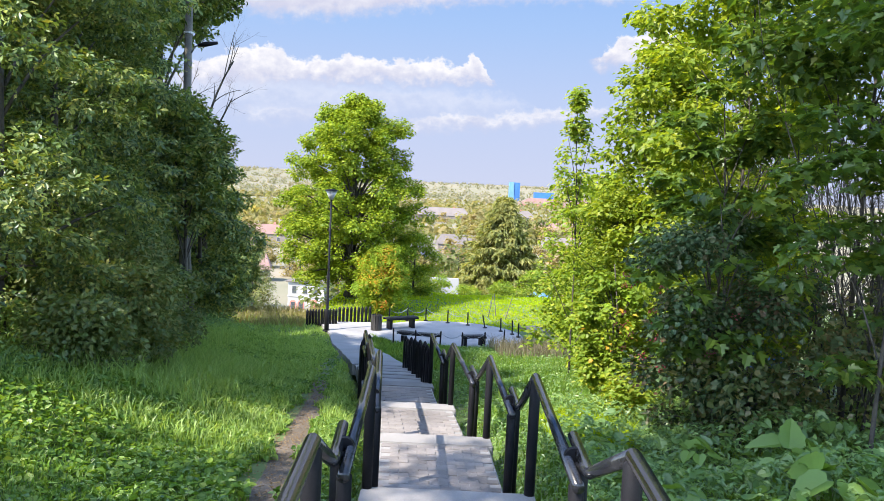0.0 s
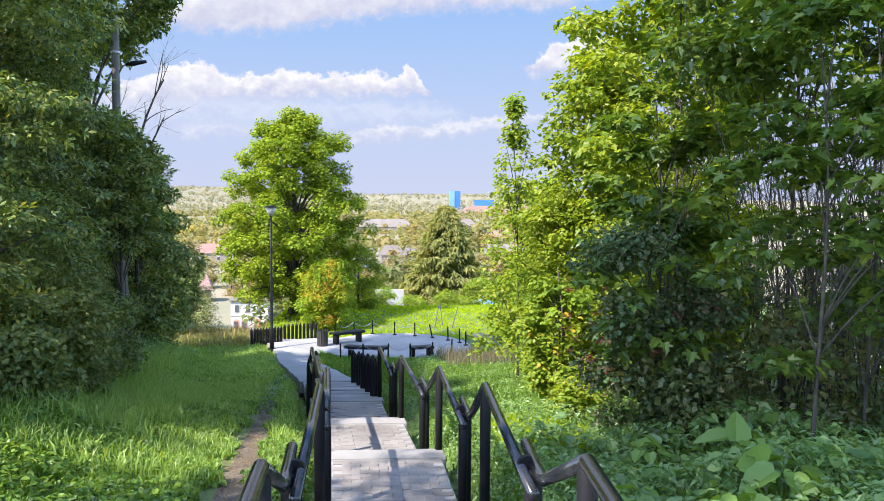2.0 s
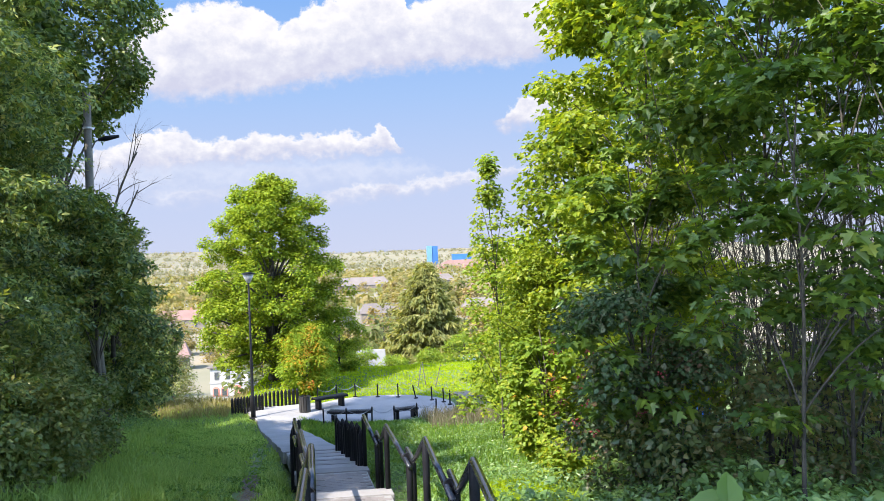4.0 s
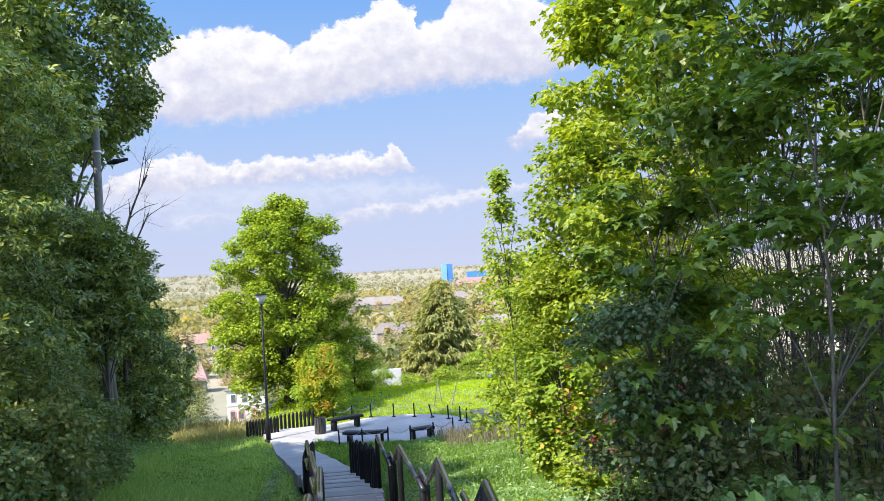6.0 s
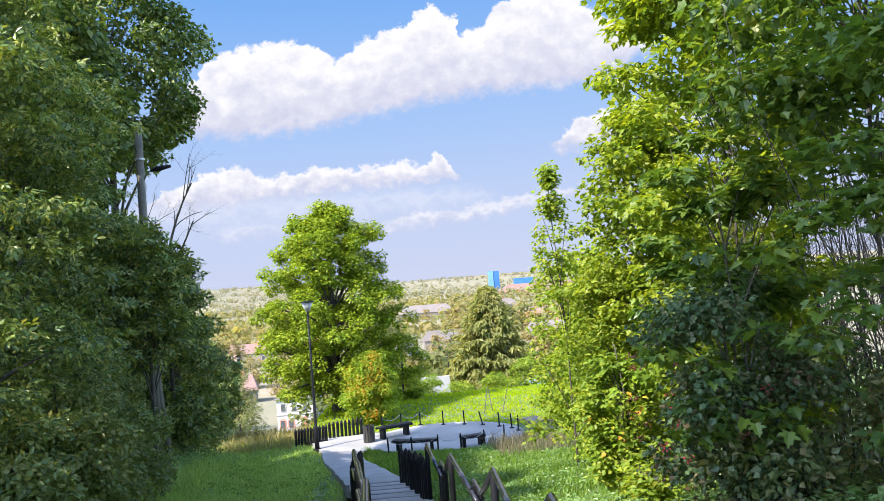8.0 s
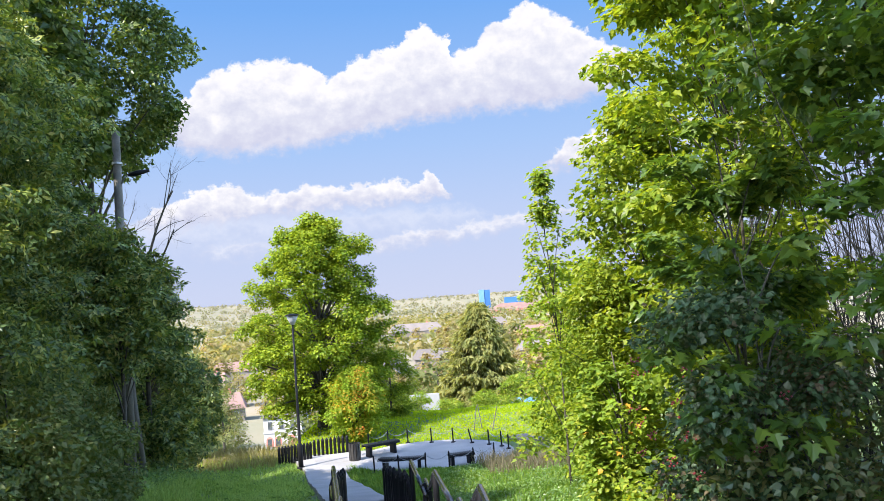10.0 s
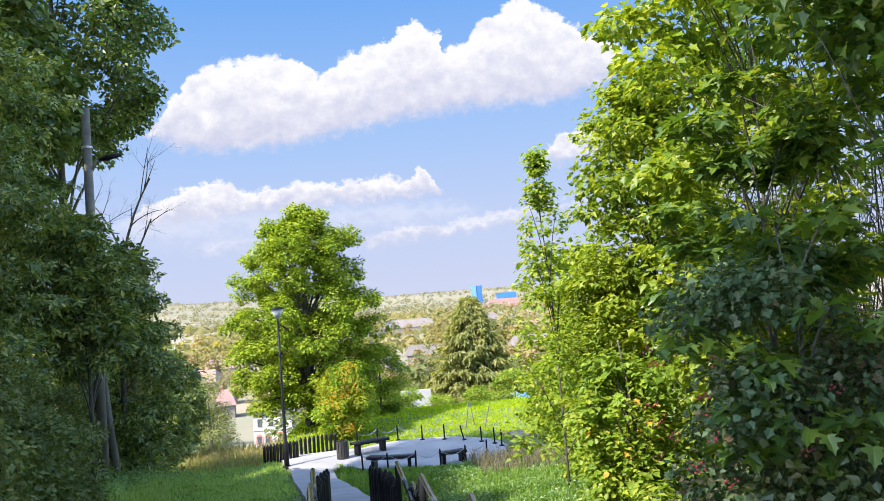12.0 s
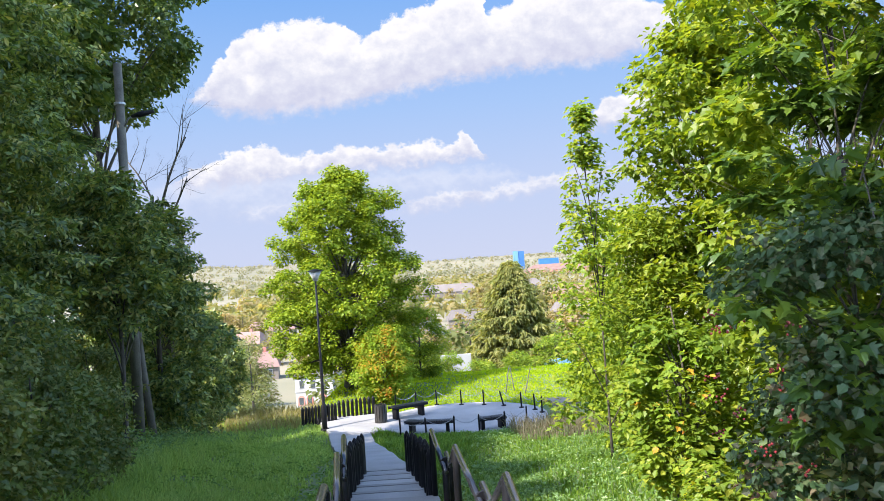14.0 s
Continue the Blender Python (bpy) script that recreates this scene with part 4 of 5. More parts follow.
grass("meadow_grass", "green meadow grass beside the lower path", (-9.5, -1.0), (16, 36), 42000, 0.13, GRASS_PALE, lambda x, y: track(x, y) & off_path(x, y) & (x < np.interp(y, CENTRE_Y, CENTRE_X)), 0.016)
grass("meadow_grass", "green grass on the bank by the thicket", (0.6, 6.0), (3.0, 31.5), 36000, 0.13, GRASS, lambda x, y: off_path(x, y) & (((x - 0.55) / 3.3) ** 2 + ((y - 34.1) / 3.12) ** 2 > 1), 0.013)
grass("meadow_grass", "green grass between path and plaza", (-3.0, 0.7), (16.0, 33.2), 30000, 0.17, GRASS, lambda x, y: off_path(x, y) & (x > np.interp(y, CENTRE_Y, CENTRE_X)) & (((x - 0.55) / 3.3) ** 2 + ((y - 34.1) / 3.12) ** 2 > 1), 0.014)
grass("grass_tussocks", "taller tussocks of soft grass in the lower meadow", (-7.5, -1.6), (11, 33), 26000, 0.26, GRASS_PALE, lambda x, y: off_path(x, y) & track(x, y) & (x < np.interp(y, CENTRE_Y, CENTRE_X) - 0.8) & (np.sin(2.3 * x + 0.8 * y + np.sin(1.1 * y)) * np.sin(1.6 * y - 0.9 * x) > 0.35), 0.008, 0.6)
# Patch of sun on the bank, drawn as brighter lawn-coloured blades.
grass("sunlit_grass", "grass tuft below the maple shoots, sunlight put into its bright colour", (1.35, 2.3), (8.8, 12.0), 4000, 0.24, LAWN, lambda x, y: ((x - 2.1) / 0.75) ** 2 + ((y - 10.3) / 1.6) ** 2 < 1 + 0.3 * np.sin(7 * x + 5 * y), 0.009)
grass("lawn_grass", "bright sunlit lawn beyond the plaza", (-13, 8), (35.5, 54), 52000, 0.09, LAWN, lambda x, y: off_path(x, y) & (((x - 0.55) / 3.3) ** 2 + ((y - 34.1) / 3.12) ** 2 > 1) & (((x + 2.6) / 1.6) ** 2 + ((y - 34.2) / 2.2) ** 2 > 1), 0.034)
grass("dry_grass", "tall bleached dry weeds at the plaza edge", (1.9, 4.6), (24.0, 33.5), 1500, 0.55, DRY, lambda x, y: ((x - 0.55) / 3.2) ** 2 + ((y - 34.1) / 3.05) ** 2 > 1, 0.01, 0.6)
grass("tall_weeds", "tall pale weeds along the foot of the tree wall", (-6.5, -3.3), (10.5, 24.0), 6000, 0.4, GRASS_PALE, lambda x, y: np.abs(x - np.interp(y, [7, 12, 19, 24], [-3.6, -4.2, -5.2, -6.0])) < 0.35, 0.007, 0.5)
grass("tall_weeds", "taller pale grass in front of the tree wall", (-4.6, -2.4), (9.0, 15.0), 7000, 0.34, GRASS_PALE, lambda x, y: x < np.interp(y, [9, 15], [-2.7, -3.3]) + 0.25 * np.sin(3 * y), 0.007, 0.5)
grass("dry_grass", "bleached dry grass tufts by the far fence", (-8.8, -5.6), (34, 41), 2600, 0.4, STRAW, off_path, 0.016, 0.6)


def herbs(name, label, xr, yr, count, size, h, keep, kind="oval", mat=LEAF_HERB):
    x, y = rng.uniform(*xr, count), rng.uniform(*yr, count)
    ok = keep(x, y)
    x, y = x[ok], y[ok]
    n = len(x)
    hump = 0.5 + 0.5 * np.sin(2.1 * x + 1.3 * y) * np.sin(1.7 * y - 0.6 * x)
    p = np.stack([x, y, ground_z(x, y) + h * (0.25 + 0.75 * hump) * rng.uniform(0.2, 1, n)], 1)
    tagged(part(name, mesh_np(name, *leaves(p, rng.normal(0, 0.5, (n, 3)), size, kind, 0.2, 0.5, up=0.9), mat), None), label, "plants", kind="stuff")


herbs("ground_herbs", "dense dark green nettles and ground elder", (1.0, 7.5), (0.0, 12), 48000, 0.075, 0.55, lambda x, y: x > 1.0 + 0.25 * np.sin(2 * y) + 0.5 * smooth(6.5, 9, y))
edge = lambda x, y: np.abs(x - np.interp(y, CENTRE_Y, CENTRE_X)) > 0.68
herbs("ground_herbs", "low green weeds along the stairs", (-0.5, 1.6), (3.0, 21), 24000, 0.06, 0.2, lambda x, y: edge(x, y) & (x > np.interp(y, CENTRE_Y, CENTRE_X)))
herbs("ground_herbs", "low green weeds along the stairs and track", (-2.6, -0.4), (3.0, 21), 14000, 0.055, 0.16, lambda x, y: edge(x, y) & track(x, y) & (x < np.interp(y, CENTRE_Y, CENTRE_X)))
herbs("ground_herbs", "shaded undergrowth below the wall of trees", (-7.5, -3.7), (3.5, 30), 18000, 0.10, 0.6, lambda x, y: x < np.interp(y, [3, 8, 10, 19, 31], [-4.1, -4.2, -4.0, -5.6, -6.8]))
herbs("ground_herbs", "broad low leaves among the nettles", (1.2, 6.5), (2.5, 10), 2200, 0.14, 0.5, lambda x, y: x > 1.4, "broad")
herbs("meadow_clover", "clover and dandelion leaves in the meadow", (-4.8, -0.8), (2.5, 15), 28000, 0.06, 0.15, lambda x, y: track(x, y) & off_path(x, y), "round", GRASS)
herbs("meadow_herbs", "broader weed leaves standing in the meadow", (-4.8, -0.9), (2.5, 14), 6000, 0.06, 0.18, lambda x, y: track(x, y) & off_path(x, y) & (np.sin(1.9 * x + 0.7 * y) * np.sin(1.3 * y - x) > -0.1), "oval", GRASS_PALE)
herbs("ground_herbs", "mixed green weeds on the lower bank", (0.3, 4.5), (11.5, 31), 9000, 0.07, 0.22, lambda x, y: (x > np.interp(y, CENTRE_Y, CENTRE_X) + 0.9) & (((x - 0.55) / 3.3) ** 2 + ((y - 34.1) / 3.12) ** 2 > 1))
herbs("ground_herbs", "low weeds in the lower meadow", (-7.5, -1.5), (14, 33), 9000, 0.1, 0.16, lambda x, y: x < np.interp(y, CENTRE_Y, CENTRE_X) - 0.9, "oval", GRASS)


def litter(name, label, xs, ys, size):
    p = np.stack([xs, ys, ground_z(xs, ys) + 0.035], 1)
    tagged(part(name, mesh_np(name, *leaves(p, rng.normal(0, 0.3, (len(xs), 3)), size, "oval", 0.0, 0.2, up=1.6), LITTER), None), label, "leaf litter", kind="stuff")


ly = rng.uniform(1.2, 16.5, 2600)
litter("leaf_litter", "brown fallen leaves scattered on the earth track", np.interp(ly, [0, 4.8, 7.5, 11.3, 15, 18], [-1.05, -1.22, -1.45, -1.85, -2.15, -2.5]) + rng.normal(0, 0.16, 2600), ly, 0.035)


def burdock(x, y, s):
    t = thing("burdock", "burdock plant with broad pale green leaves", "plant", "burdock plants", at=(x, y, gz(x, y)))
    n = 7
    a = rng.uniform(0, 6.28) + np.arange(n) * 0.9
    d = np.stack([np.cos(a), np.sin(a), 0 * a + 0.2], 1)
    p = d * 0.14 * s + np.array([0, 0, 0.3 * s])
    st = [tube([(0, 0, 0), tuple(q * 0.6 + np.array([0, 0, 0.05])), tuple(q)], 0.008, 5) for q in p]
    for k in range(n):
        stalk = part("stalk", mesh_np("stalk", *st[k], LEAF_HERB), None, t)
        part("leaf", mesh_np("leaf", *leaves(p[k:k + 1], d[k:k + 1], 0.28 * s, "broad", 0.25, 0.3, 0.9, 0.7), LEAF_BURDOCK), None, stalk)


for x, y, s in [(2.1, 4.9, 0.85), (2.75, 5.6, 1.0), (1.75, 5.9, 0.65), (3.1, 7.0, 0.95), (2.4, 7.4, 0.75), (3.6, 5.4, 0.8), (1.5, 7.6, 0.55)]:
    burdock(x, y, s)


def berries():
    bush = next(o for o in scene.objects if o.name == "viburnum_bush")
    bm = bmesh.new()
    bmesh.ops.create_icosphere(bm, subdivisions=1, radius=0.0095)
    me = bpy.data.meshes.new("berry")
    bm.to_mesh(me)
    bm.free()
    me.materials.append(BERRY)
    for i in range(15):
        a, u = rng.uniform(2.6, 5.0), rng.uniform(0.35, 0.75)
        c = np.array([0.92 * math.cos(a), 0.92 * math.sin(a), 2.5 * u])
        for k in range(9):
            q = c + rng.normal(0, 0.032, 3) * np.array([1, 1, 0.6])
            ob = new("berry", me)
            ob.parent, ob.location = bush, tuple(q)


berries()


def car(x, y, rot):
    """A parked pale blue hatchback, half hidden below the lawn."""
    z = gz(x, y)
    t = thing("car", "pale blue parked hatchback behind the bushes", "car", at=(x, y, z))
    t.rotation_euler = (0, 0, radians(rot))
    prof = [(-2.0, 0.35), (-2.0, 0.85), (-1.1, 0.98), (-0.55, 1.42), (0.95, 1.46), (1.75, 1.0), (2.0, 0.9), (2.0, 0.35)]
    bm = bmesh.new()
    f = bm.faces.new([bm.verts.new((px, -0.82, pz)) for px, pz in prof])
    for g in bmesh.ops.extrude_face_region(bm, geom=[f])["geom"]:
        if isinstance(g, bmesh.types.BMVert):
            g.co.y = 0.82
    bmesh.ops.recalc_face_normals(bm, faces=bm.faces)
    bmesh.ops.bevel(bm, geom=bm.edges[:], offset=0.06, segments=2, affect="EDGES", clamp_overlap=True)
    part("body", bm, BLUE_PALE, t)
    for s in (-0.826, 0.826):
        bm = bmesh.new()
        bm.faces.new([bm.verts.new(q) for q in ((-0.85, s, 1.02), (-0.45, s, 1.34), (0.85, s, 1.37), (1.4, s, 1.03))])
        bmesh.ops.solidify(bm, geom=bm.faces[:], thickness=0.01)
        part("side_window", bm, DARK_GLASS, t)
    part("windscreen", box(bmesh.new(), -0.46, -0.7, -0.01, 0.16, 0.7, 0.015, 0, pose(-0.84, 0, 1.21, 0, -39, 0)), DARK_GLASS, t)
    for wx in (-1.3, 1.3):
        for wy in (-0.78, 0.78):
            v, f = tube([(wx, wy - 0.1, 0.31), (wx, wy + 0.1, 0.31)], 0.31, 18)
            w = part("wheel", mesh_np("wheel", v, f, BLACK), None, t)
            v, f = tube([(wx, wy - 0.108, 0.31), (wx, wy + 0.108, 0.31)], 0.18, 12)
            part("rim", mesh_np("rim", v, f, STEEL), None, w)


car(6.9, 54.0, 70)
bm = bmesh.new()
box(bm, -0.45, -0.7, -0.3, 0.45, 0.7, 0.12, 0.03)
slab = tagged(part("concrete_slab", bm, BEIGE), "pale concrete slab at the plaza corner", "slab")
slab.matrix_world = pose(4.45, 35.9, gz(4.45, 35.9), 0, 0, 25)
for x, y, a in ((2.5, 38.6, 9), (2.9, 38.9, -7), (3.3, 38.4, 14)):
    v, f = tube([(0, 0, -0.2), (0, 0, 0.6), (0, 0, 1.15)], [0.025, 0.022, 0.018], 7)
    st = tagged(part("wooden_stake", mesh_np("wooden_stake", v, f, WOOD), None), "thin weathered wooden stake leaning in the grass", "stake", "stakes by the lawn")
    st.matrix_world = pose(x, y, gz(x, y), a * 0.4, a, 0)

# ---- town and distance ----
def house(x, y, w, d, h, wall, roof, rot=0.0, label="pale house with a pitched roof in the valley", windows=3, z=None, group="houses in the valley", roof_h=0.35):
    z = gz(x, y) - 0.3 if z is None else z
    t = thing("house", label, "house", group, at=(x, y, z))
    t.rotation_euler = (0, 0, radians(rot))
    part("wall", box(bmesh.new(), -w / 2, -d / 2, 0, w / 2, d / 2, h), wall, t)
    bm = bmesh.new()
    e, rh = 0.4, d * roof_h
    q = [bm.verts.new(p) for p in ((-w / 2 - e, -d / 2 - e, h - 0.1), (w / 2 + e, -d / 2 - e, h - 0.1), (w / 2 + e, d / 2 + e, h - 0.1), (-w / 2 - e, d / 2 + e, h - 0.1), (-w / 2 - e + w * 0.12, 0, h + rh), (w / 2 + e - w * 0.12, 0, h + rh))]
    for k in ((0, 1, 5, 4), (1, 2, 5), (2, 3, 4, 5), (3, 0, 4), (3, 2, 1, 0)):
        bm.faces.new([q[i] for i in k])
    part("roof", bm, roof, t)
    part("chimney", box(bmesh.new(), w * 0.2, -0.3, h + rh * 0.4, w * 0.2 + 0.7, 0.4, h + rh + 0.8), BRICK_RED, t)
    floors = max(1, int(h / 3))
    for fl in range(floors):
        for i in range(windows):
            wx = -w / 2 + w * (i + 0.5) / windows
            wz = h / floors * fl + h / floors * 0.35
            win = part("window", box(bmesh.new(), wx - 0.6, -d / 2 - 0.06, wz - 0.1, wx + 0.6, -d / 2 + 0.1, wz + 1.4), PLASTER, t)
            part("pane", box(bmesh.new(), wx - 0.48, -d / 2 - 0.09, wz, wx + 0.48, -d / 2 - 0.03, wz + 1.28), DARK_GLASS, win)
    return t


TOWN = [(11, 112, 9, 7, 2.6, BEIGE, ROOF_RED, 8), (-16, 150, 8, 7, 2.8, BEIGE, ROOF_GREY, -10), (25, 150, 9, 7, 2.8, BEIGE, ROOF_RED, 5), (34, 185, 10, 8, 3, BEIGE, ROOF_GREY, 12),
        (6.2, 195, 13, 8, 3.6, BEIGE, ROOF_RED, -6), (-40, 170, 10, 8, 3, BEIGE, ROOF_RED, 10), (22, 240, 14, 8, 3, BEIGE, ROOF_GREY, 0), (-60, 240, 14, 9, 4, BEIGE, ROOF_RED, -8),
        (8, 290, 16, 9, 4, BEIGE, ROOF_GREY, 4), (46, 300, 16, 9, 4, BEIGE, ROOF_GREY, -4), (-64, 300, 17, 9, 4, BEIGE, ROOF_RED, 6), (30, 390, 22, 10, 5, BEIGE, ROOF_GREY, 3),
        (62, 430, 24, 10, 5, BEIGE, ROOF_RED, -5), (-24, 440, 22, 10, 5, BEIGE, ROOF_GREY, 0), (48, 540, 30, 12, 6, BEIGE, ROOF_GREY, 5), (2.5, 540, 36, 14, 5, BEIGE, ROOF_GREY, 3), (-7, 250, 8, 7, 4, PLASTER, ROOF_GREY, 60), (150, 980, 110, 20, 5, BRICK_RED, ROOF_RED, 0)]
for h in TOWN:
    house(*h)


house(17.5, 22.0, 7, 6, 3.0, PLASTER, ROOF_GREY, -60, "low white shed behind the thicket", 2, group="sheds", roof_h=0.2)
bm = bmesh.new()
bmesh.ops.create_grid(bm, x_segments=14, y_segments=10, size=0.5, matrix=Matrix.Rotation(radians(90), 4, "X") @ Matrix.Diagonal((2.6, 3.4, 1, 1)))
for v in bm.verts:
    v.co.y += 0.05 * math.sin(5 * v.co.x + 2 * v.co.z) + 0.03 * math.sin(9 * v.co.z)
bmesh.ops.solidify(bm, geom=bm.faces[:], thickness=0.01)
sheet = tagged(part("tarpaulin", bm, BLUE), "crumpled blue tarpaulin hung behind the thicket", "tarpaulin")
sheet.matrix_world = pose(8.5, 22.0, gz(8.5, 22.0) + 1.66, 0, 0, 20)


def arched_house():
    """The white building with arched windows and a red door behind the far fence."""
    t = thing("house", "white two-storey house with arched windows and a red door", "house", at=(-14.6, 92.0, -15.0))
    t.rotation_euler, t.scale = (0, 0, radians(-6)), (0.62, 0.62, 0.62)
    part("wall", box(bmesh.new(), -3.6, 0, 0, 3.2, 7, 7.2), PLASTER, t)
    bm = bmesh.new()
    box(bm, -4.0, -0.4, 7.2, 3.6, 7.4, 7.45, 0.05)
    part("roof", bm, ROOF_GREY, t)
    part("door", box(bmesh.new(), 0.7, -0.08, 2.1, 1.9, 0.1, 4.1, 0.02), BRICK_RED, t, "red door")
    part("cornice", box(bmesh.new(), -3.7, -0.12, 4.5, 3.3, 0.05, 4.7), PLASTER, t)
    for x in (-2.6, -1.1):
        bm = bmesh.new()
        ring = [bm.verts.new((x + 0.62 * math.cos(a), -0.09, 3.3 + 0.62 * math.sin(a))) for a in np.linspace(0, math.pi, 11)]
        ring += [bm.verts.new((x - 0.62, -0.09, 2.2)), bm.verts.new((x + 0.62, -0.09, 2.2))]
        f = bm.faces.new(ring)
        ext = bmesh.ops.extrude_face_region(bm, geom=[f])
        for v in ext["geom"]:
            if isinstance(v, bmesh.types.BMVert):
                v.co.y = 0.1
        bmesh.ops.recalc_face_normals(bm, faces=bm.faces)
        w = part("window", bm, BRICK_RED, t, "arched window with a red surround")
        part("pane", box(bmesh.new(), x - 0.4, -0.13, 2.3, x + 0.4, -0.05, 3.55), DARK_GLASS, w)
    for x in (-2.4, -0.4, 1.6):
        w = part("window", box(bmesh.new(), x - 0.5, -0.06, 5.1, x + 0.5, 0.1, 6.6), PLASTER, t)
        part("pane", box(bmesh.new(), x - 0.38, -0.1, 5.2, x + 0.38, -0.03, 6.5), DARK_GLASS, w)


arched_house()


def tower(x, y, w, top):
    t = thing("tower", "tall blue clad industrial tower above the town", "tower", at=(x, y, -26))
    part("front", box(bmesh.new(), -w / 2, -w / 2, 0, w / 2, w / 2, top + 26), BLUE, t)
    # The left face's stronger light is put into a paler blue.
    part("side", box(bmesh.new(), -w / 2 - 0.4, -w / 2 - 1.0, 0, -w * 0.08, w / 2, top + 26.6), BLUE_PALE, t, "left side, its brighter light put into paler blue")
    part("hall", box(bmesh.new(), w / 2 + 22, -w / 2, 0, w / 2 + 50, w / 2, top + 13), BLUE, t, "lower blue hall")


tower(110, 1205, 15, 8)
bm = bmesh.new()
box(bm, -1.1, -0.15, -1.5, 1.1, 0.15, 1.5, 0.03)
w = tagged(part("boundary_wall", bm, PLASTER), "white rendered wall below the lawn", "wall")
w.matrix_world = pose(0.6, 62.0, gz(0.6, 62) + 1.7, 0, 0, 4)


def far_tree(x, y, h, r, mat, n=480):
    tree("tree", "distant tree in the valley, green turning tan", x, y, h, r, mat, n, h * (0.07 if n > 600 else 0.1), "oval", oval, 34, h * 0.13, 0.05, h * 0.015, group="trees of the valley", limbs=6, width=1.7, flat=0.8)


for i in range(230):
    y = float(np.exp(rng.uniform(math.log(85), math.log(620))))
    x = float(rng.uniform(-0.36, 0.22)) * y + float(rng.uniform(-4, 4))
    if any(abs(x - t[0]) < t[2] * 0.7 and -10 < t[1] - y < 14 for t in TOWN):
        continue
    if y < 150 and -0.215 < x / y < -0.125:
        continue
    h = float(rng.uniform(5, 10)) * (1.25 if y > 250 else 1)
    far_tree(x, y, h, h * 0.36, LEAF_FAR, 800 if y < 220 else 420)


def far_woods(name, label, y0, y1, count, mat, per=26):
    y = np.exp(rng.uniform(math.log(y0), math.log(y1), count))
    x = rng.uniform(-0.45, 0.42, count) * y
    ok = np.sin(x * 0.017 + 2) * np.sin(y * 0.011) + 0.5 * rng.normal(0, 1, count) > -0.25
    x, y = x[ok], y[ok]
    n = len(x)
    h = rng.uniform(4, 9, n)
    d = rng.normal(0, 1, (n, per, 3))
    d /= np.linalg.norm(d, axis=2)[:, :, None]
    p = np.stack([x, y, ground_z(x, y) + h * 0.5], 1)[:, None] + d * (h * 0.5)[:, None, None] * np.array([1.0, 1.0, 0.95])
    size = np.repeat(h * 0.42, per)
    tagged(part(name, mesh_np(name, *leaves(p.reshape(-1, 3), 4 * d.reshape(-1, 3), size, "oval", 0.2, 0.5, width=1.8, up=0.5), mat), None), label, "woods", kind="stuff")


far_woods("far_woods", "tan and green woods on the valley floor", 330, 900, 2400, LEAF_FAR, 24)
far_woods("far_woods", "far woods on the hills, haze put into their pale leaf colour", 850, 3200, 4200, LEAF_HAZE, 16)
for x, y, h, r in [(0.0, 54.0, 2.6, 1.2), (2.0, 56.0, 2.4, 1.3), (-1.6, 52.0, 3.0, 1.3), (4.2, 52.0, 2.0, 1.0), (6.2, 50.0, 2.6, 1.3), (-0.6, 74.0, 6.0, 2.2), (3.2, 90.0, 7.5, 2.6)]:
    tree("bush", "pale green bush below the lawn", x, y, h, r, LEAF_YOUNG if y < 60 else LEAF_FAR, 4000, 0.16 if y < 60 else 0.3, "oval", oval, 50, 0.4 if y < 60 else 0.8, 0.0, 0.04, "bush", "bushes below the lawn", limbs=8)


# ---- clouds ----
def clouds():
    """A far curved backdrop of cumulus, glowing white with soft grey bases."""
    az = np.radians(np.linspace(-48, 48, 49))
    el = np.radians(np.linspace(-1, 42, 25))
    A, E = np.meshgrid(az, el)
    R = 3900
    v = np.stack([R * np.sin(A) * np.cos(E), R * np.cos(A) * np.cos(E), R * np.sin(E)], -1).reshape(-1, 3)
    i, j = np.meshgrid(np.arange(24), np.arange(48), indexing="ij")
    a = (i * 49 + j).ravel()
    me = mesh_np("cloud_backdrop", v, np.stack([a, a + 1, a + 50, a + 49], 1), CLOUD, True)
    uv = me.uv_layers.new(name="sky")
    idx = np.empty(len(me.loops), np.int32)
    me.loops.foreach_get("vertex_index", idx)
    g = np.stack([np.degrees(A), np.degrees(E)], -1).reshape(-1, 2)
    uv.data.foreach_set("uv", g[idx].astype(np.float32).ravel())
    ob = tagged(new("backdrop", me), "bright white cumulus clouds in a pale blue sky", "sky", kind="structure")
    ob.visible_shadow = False


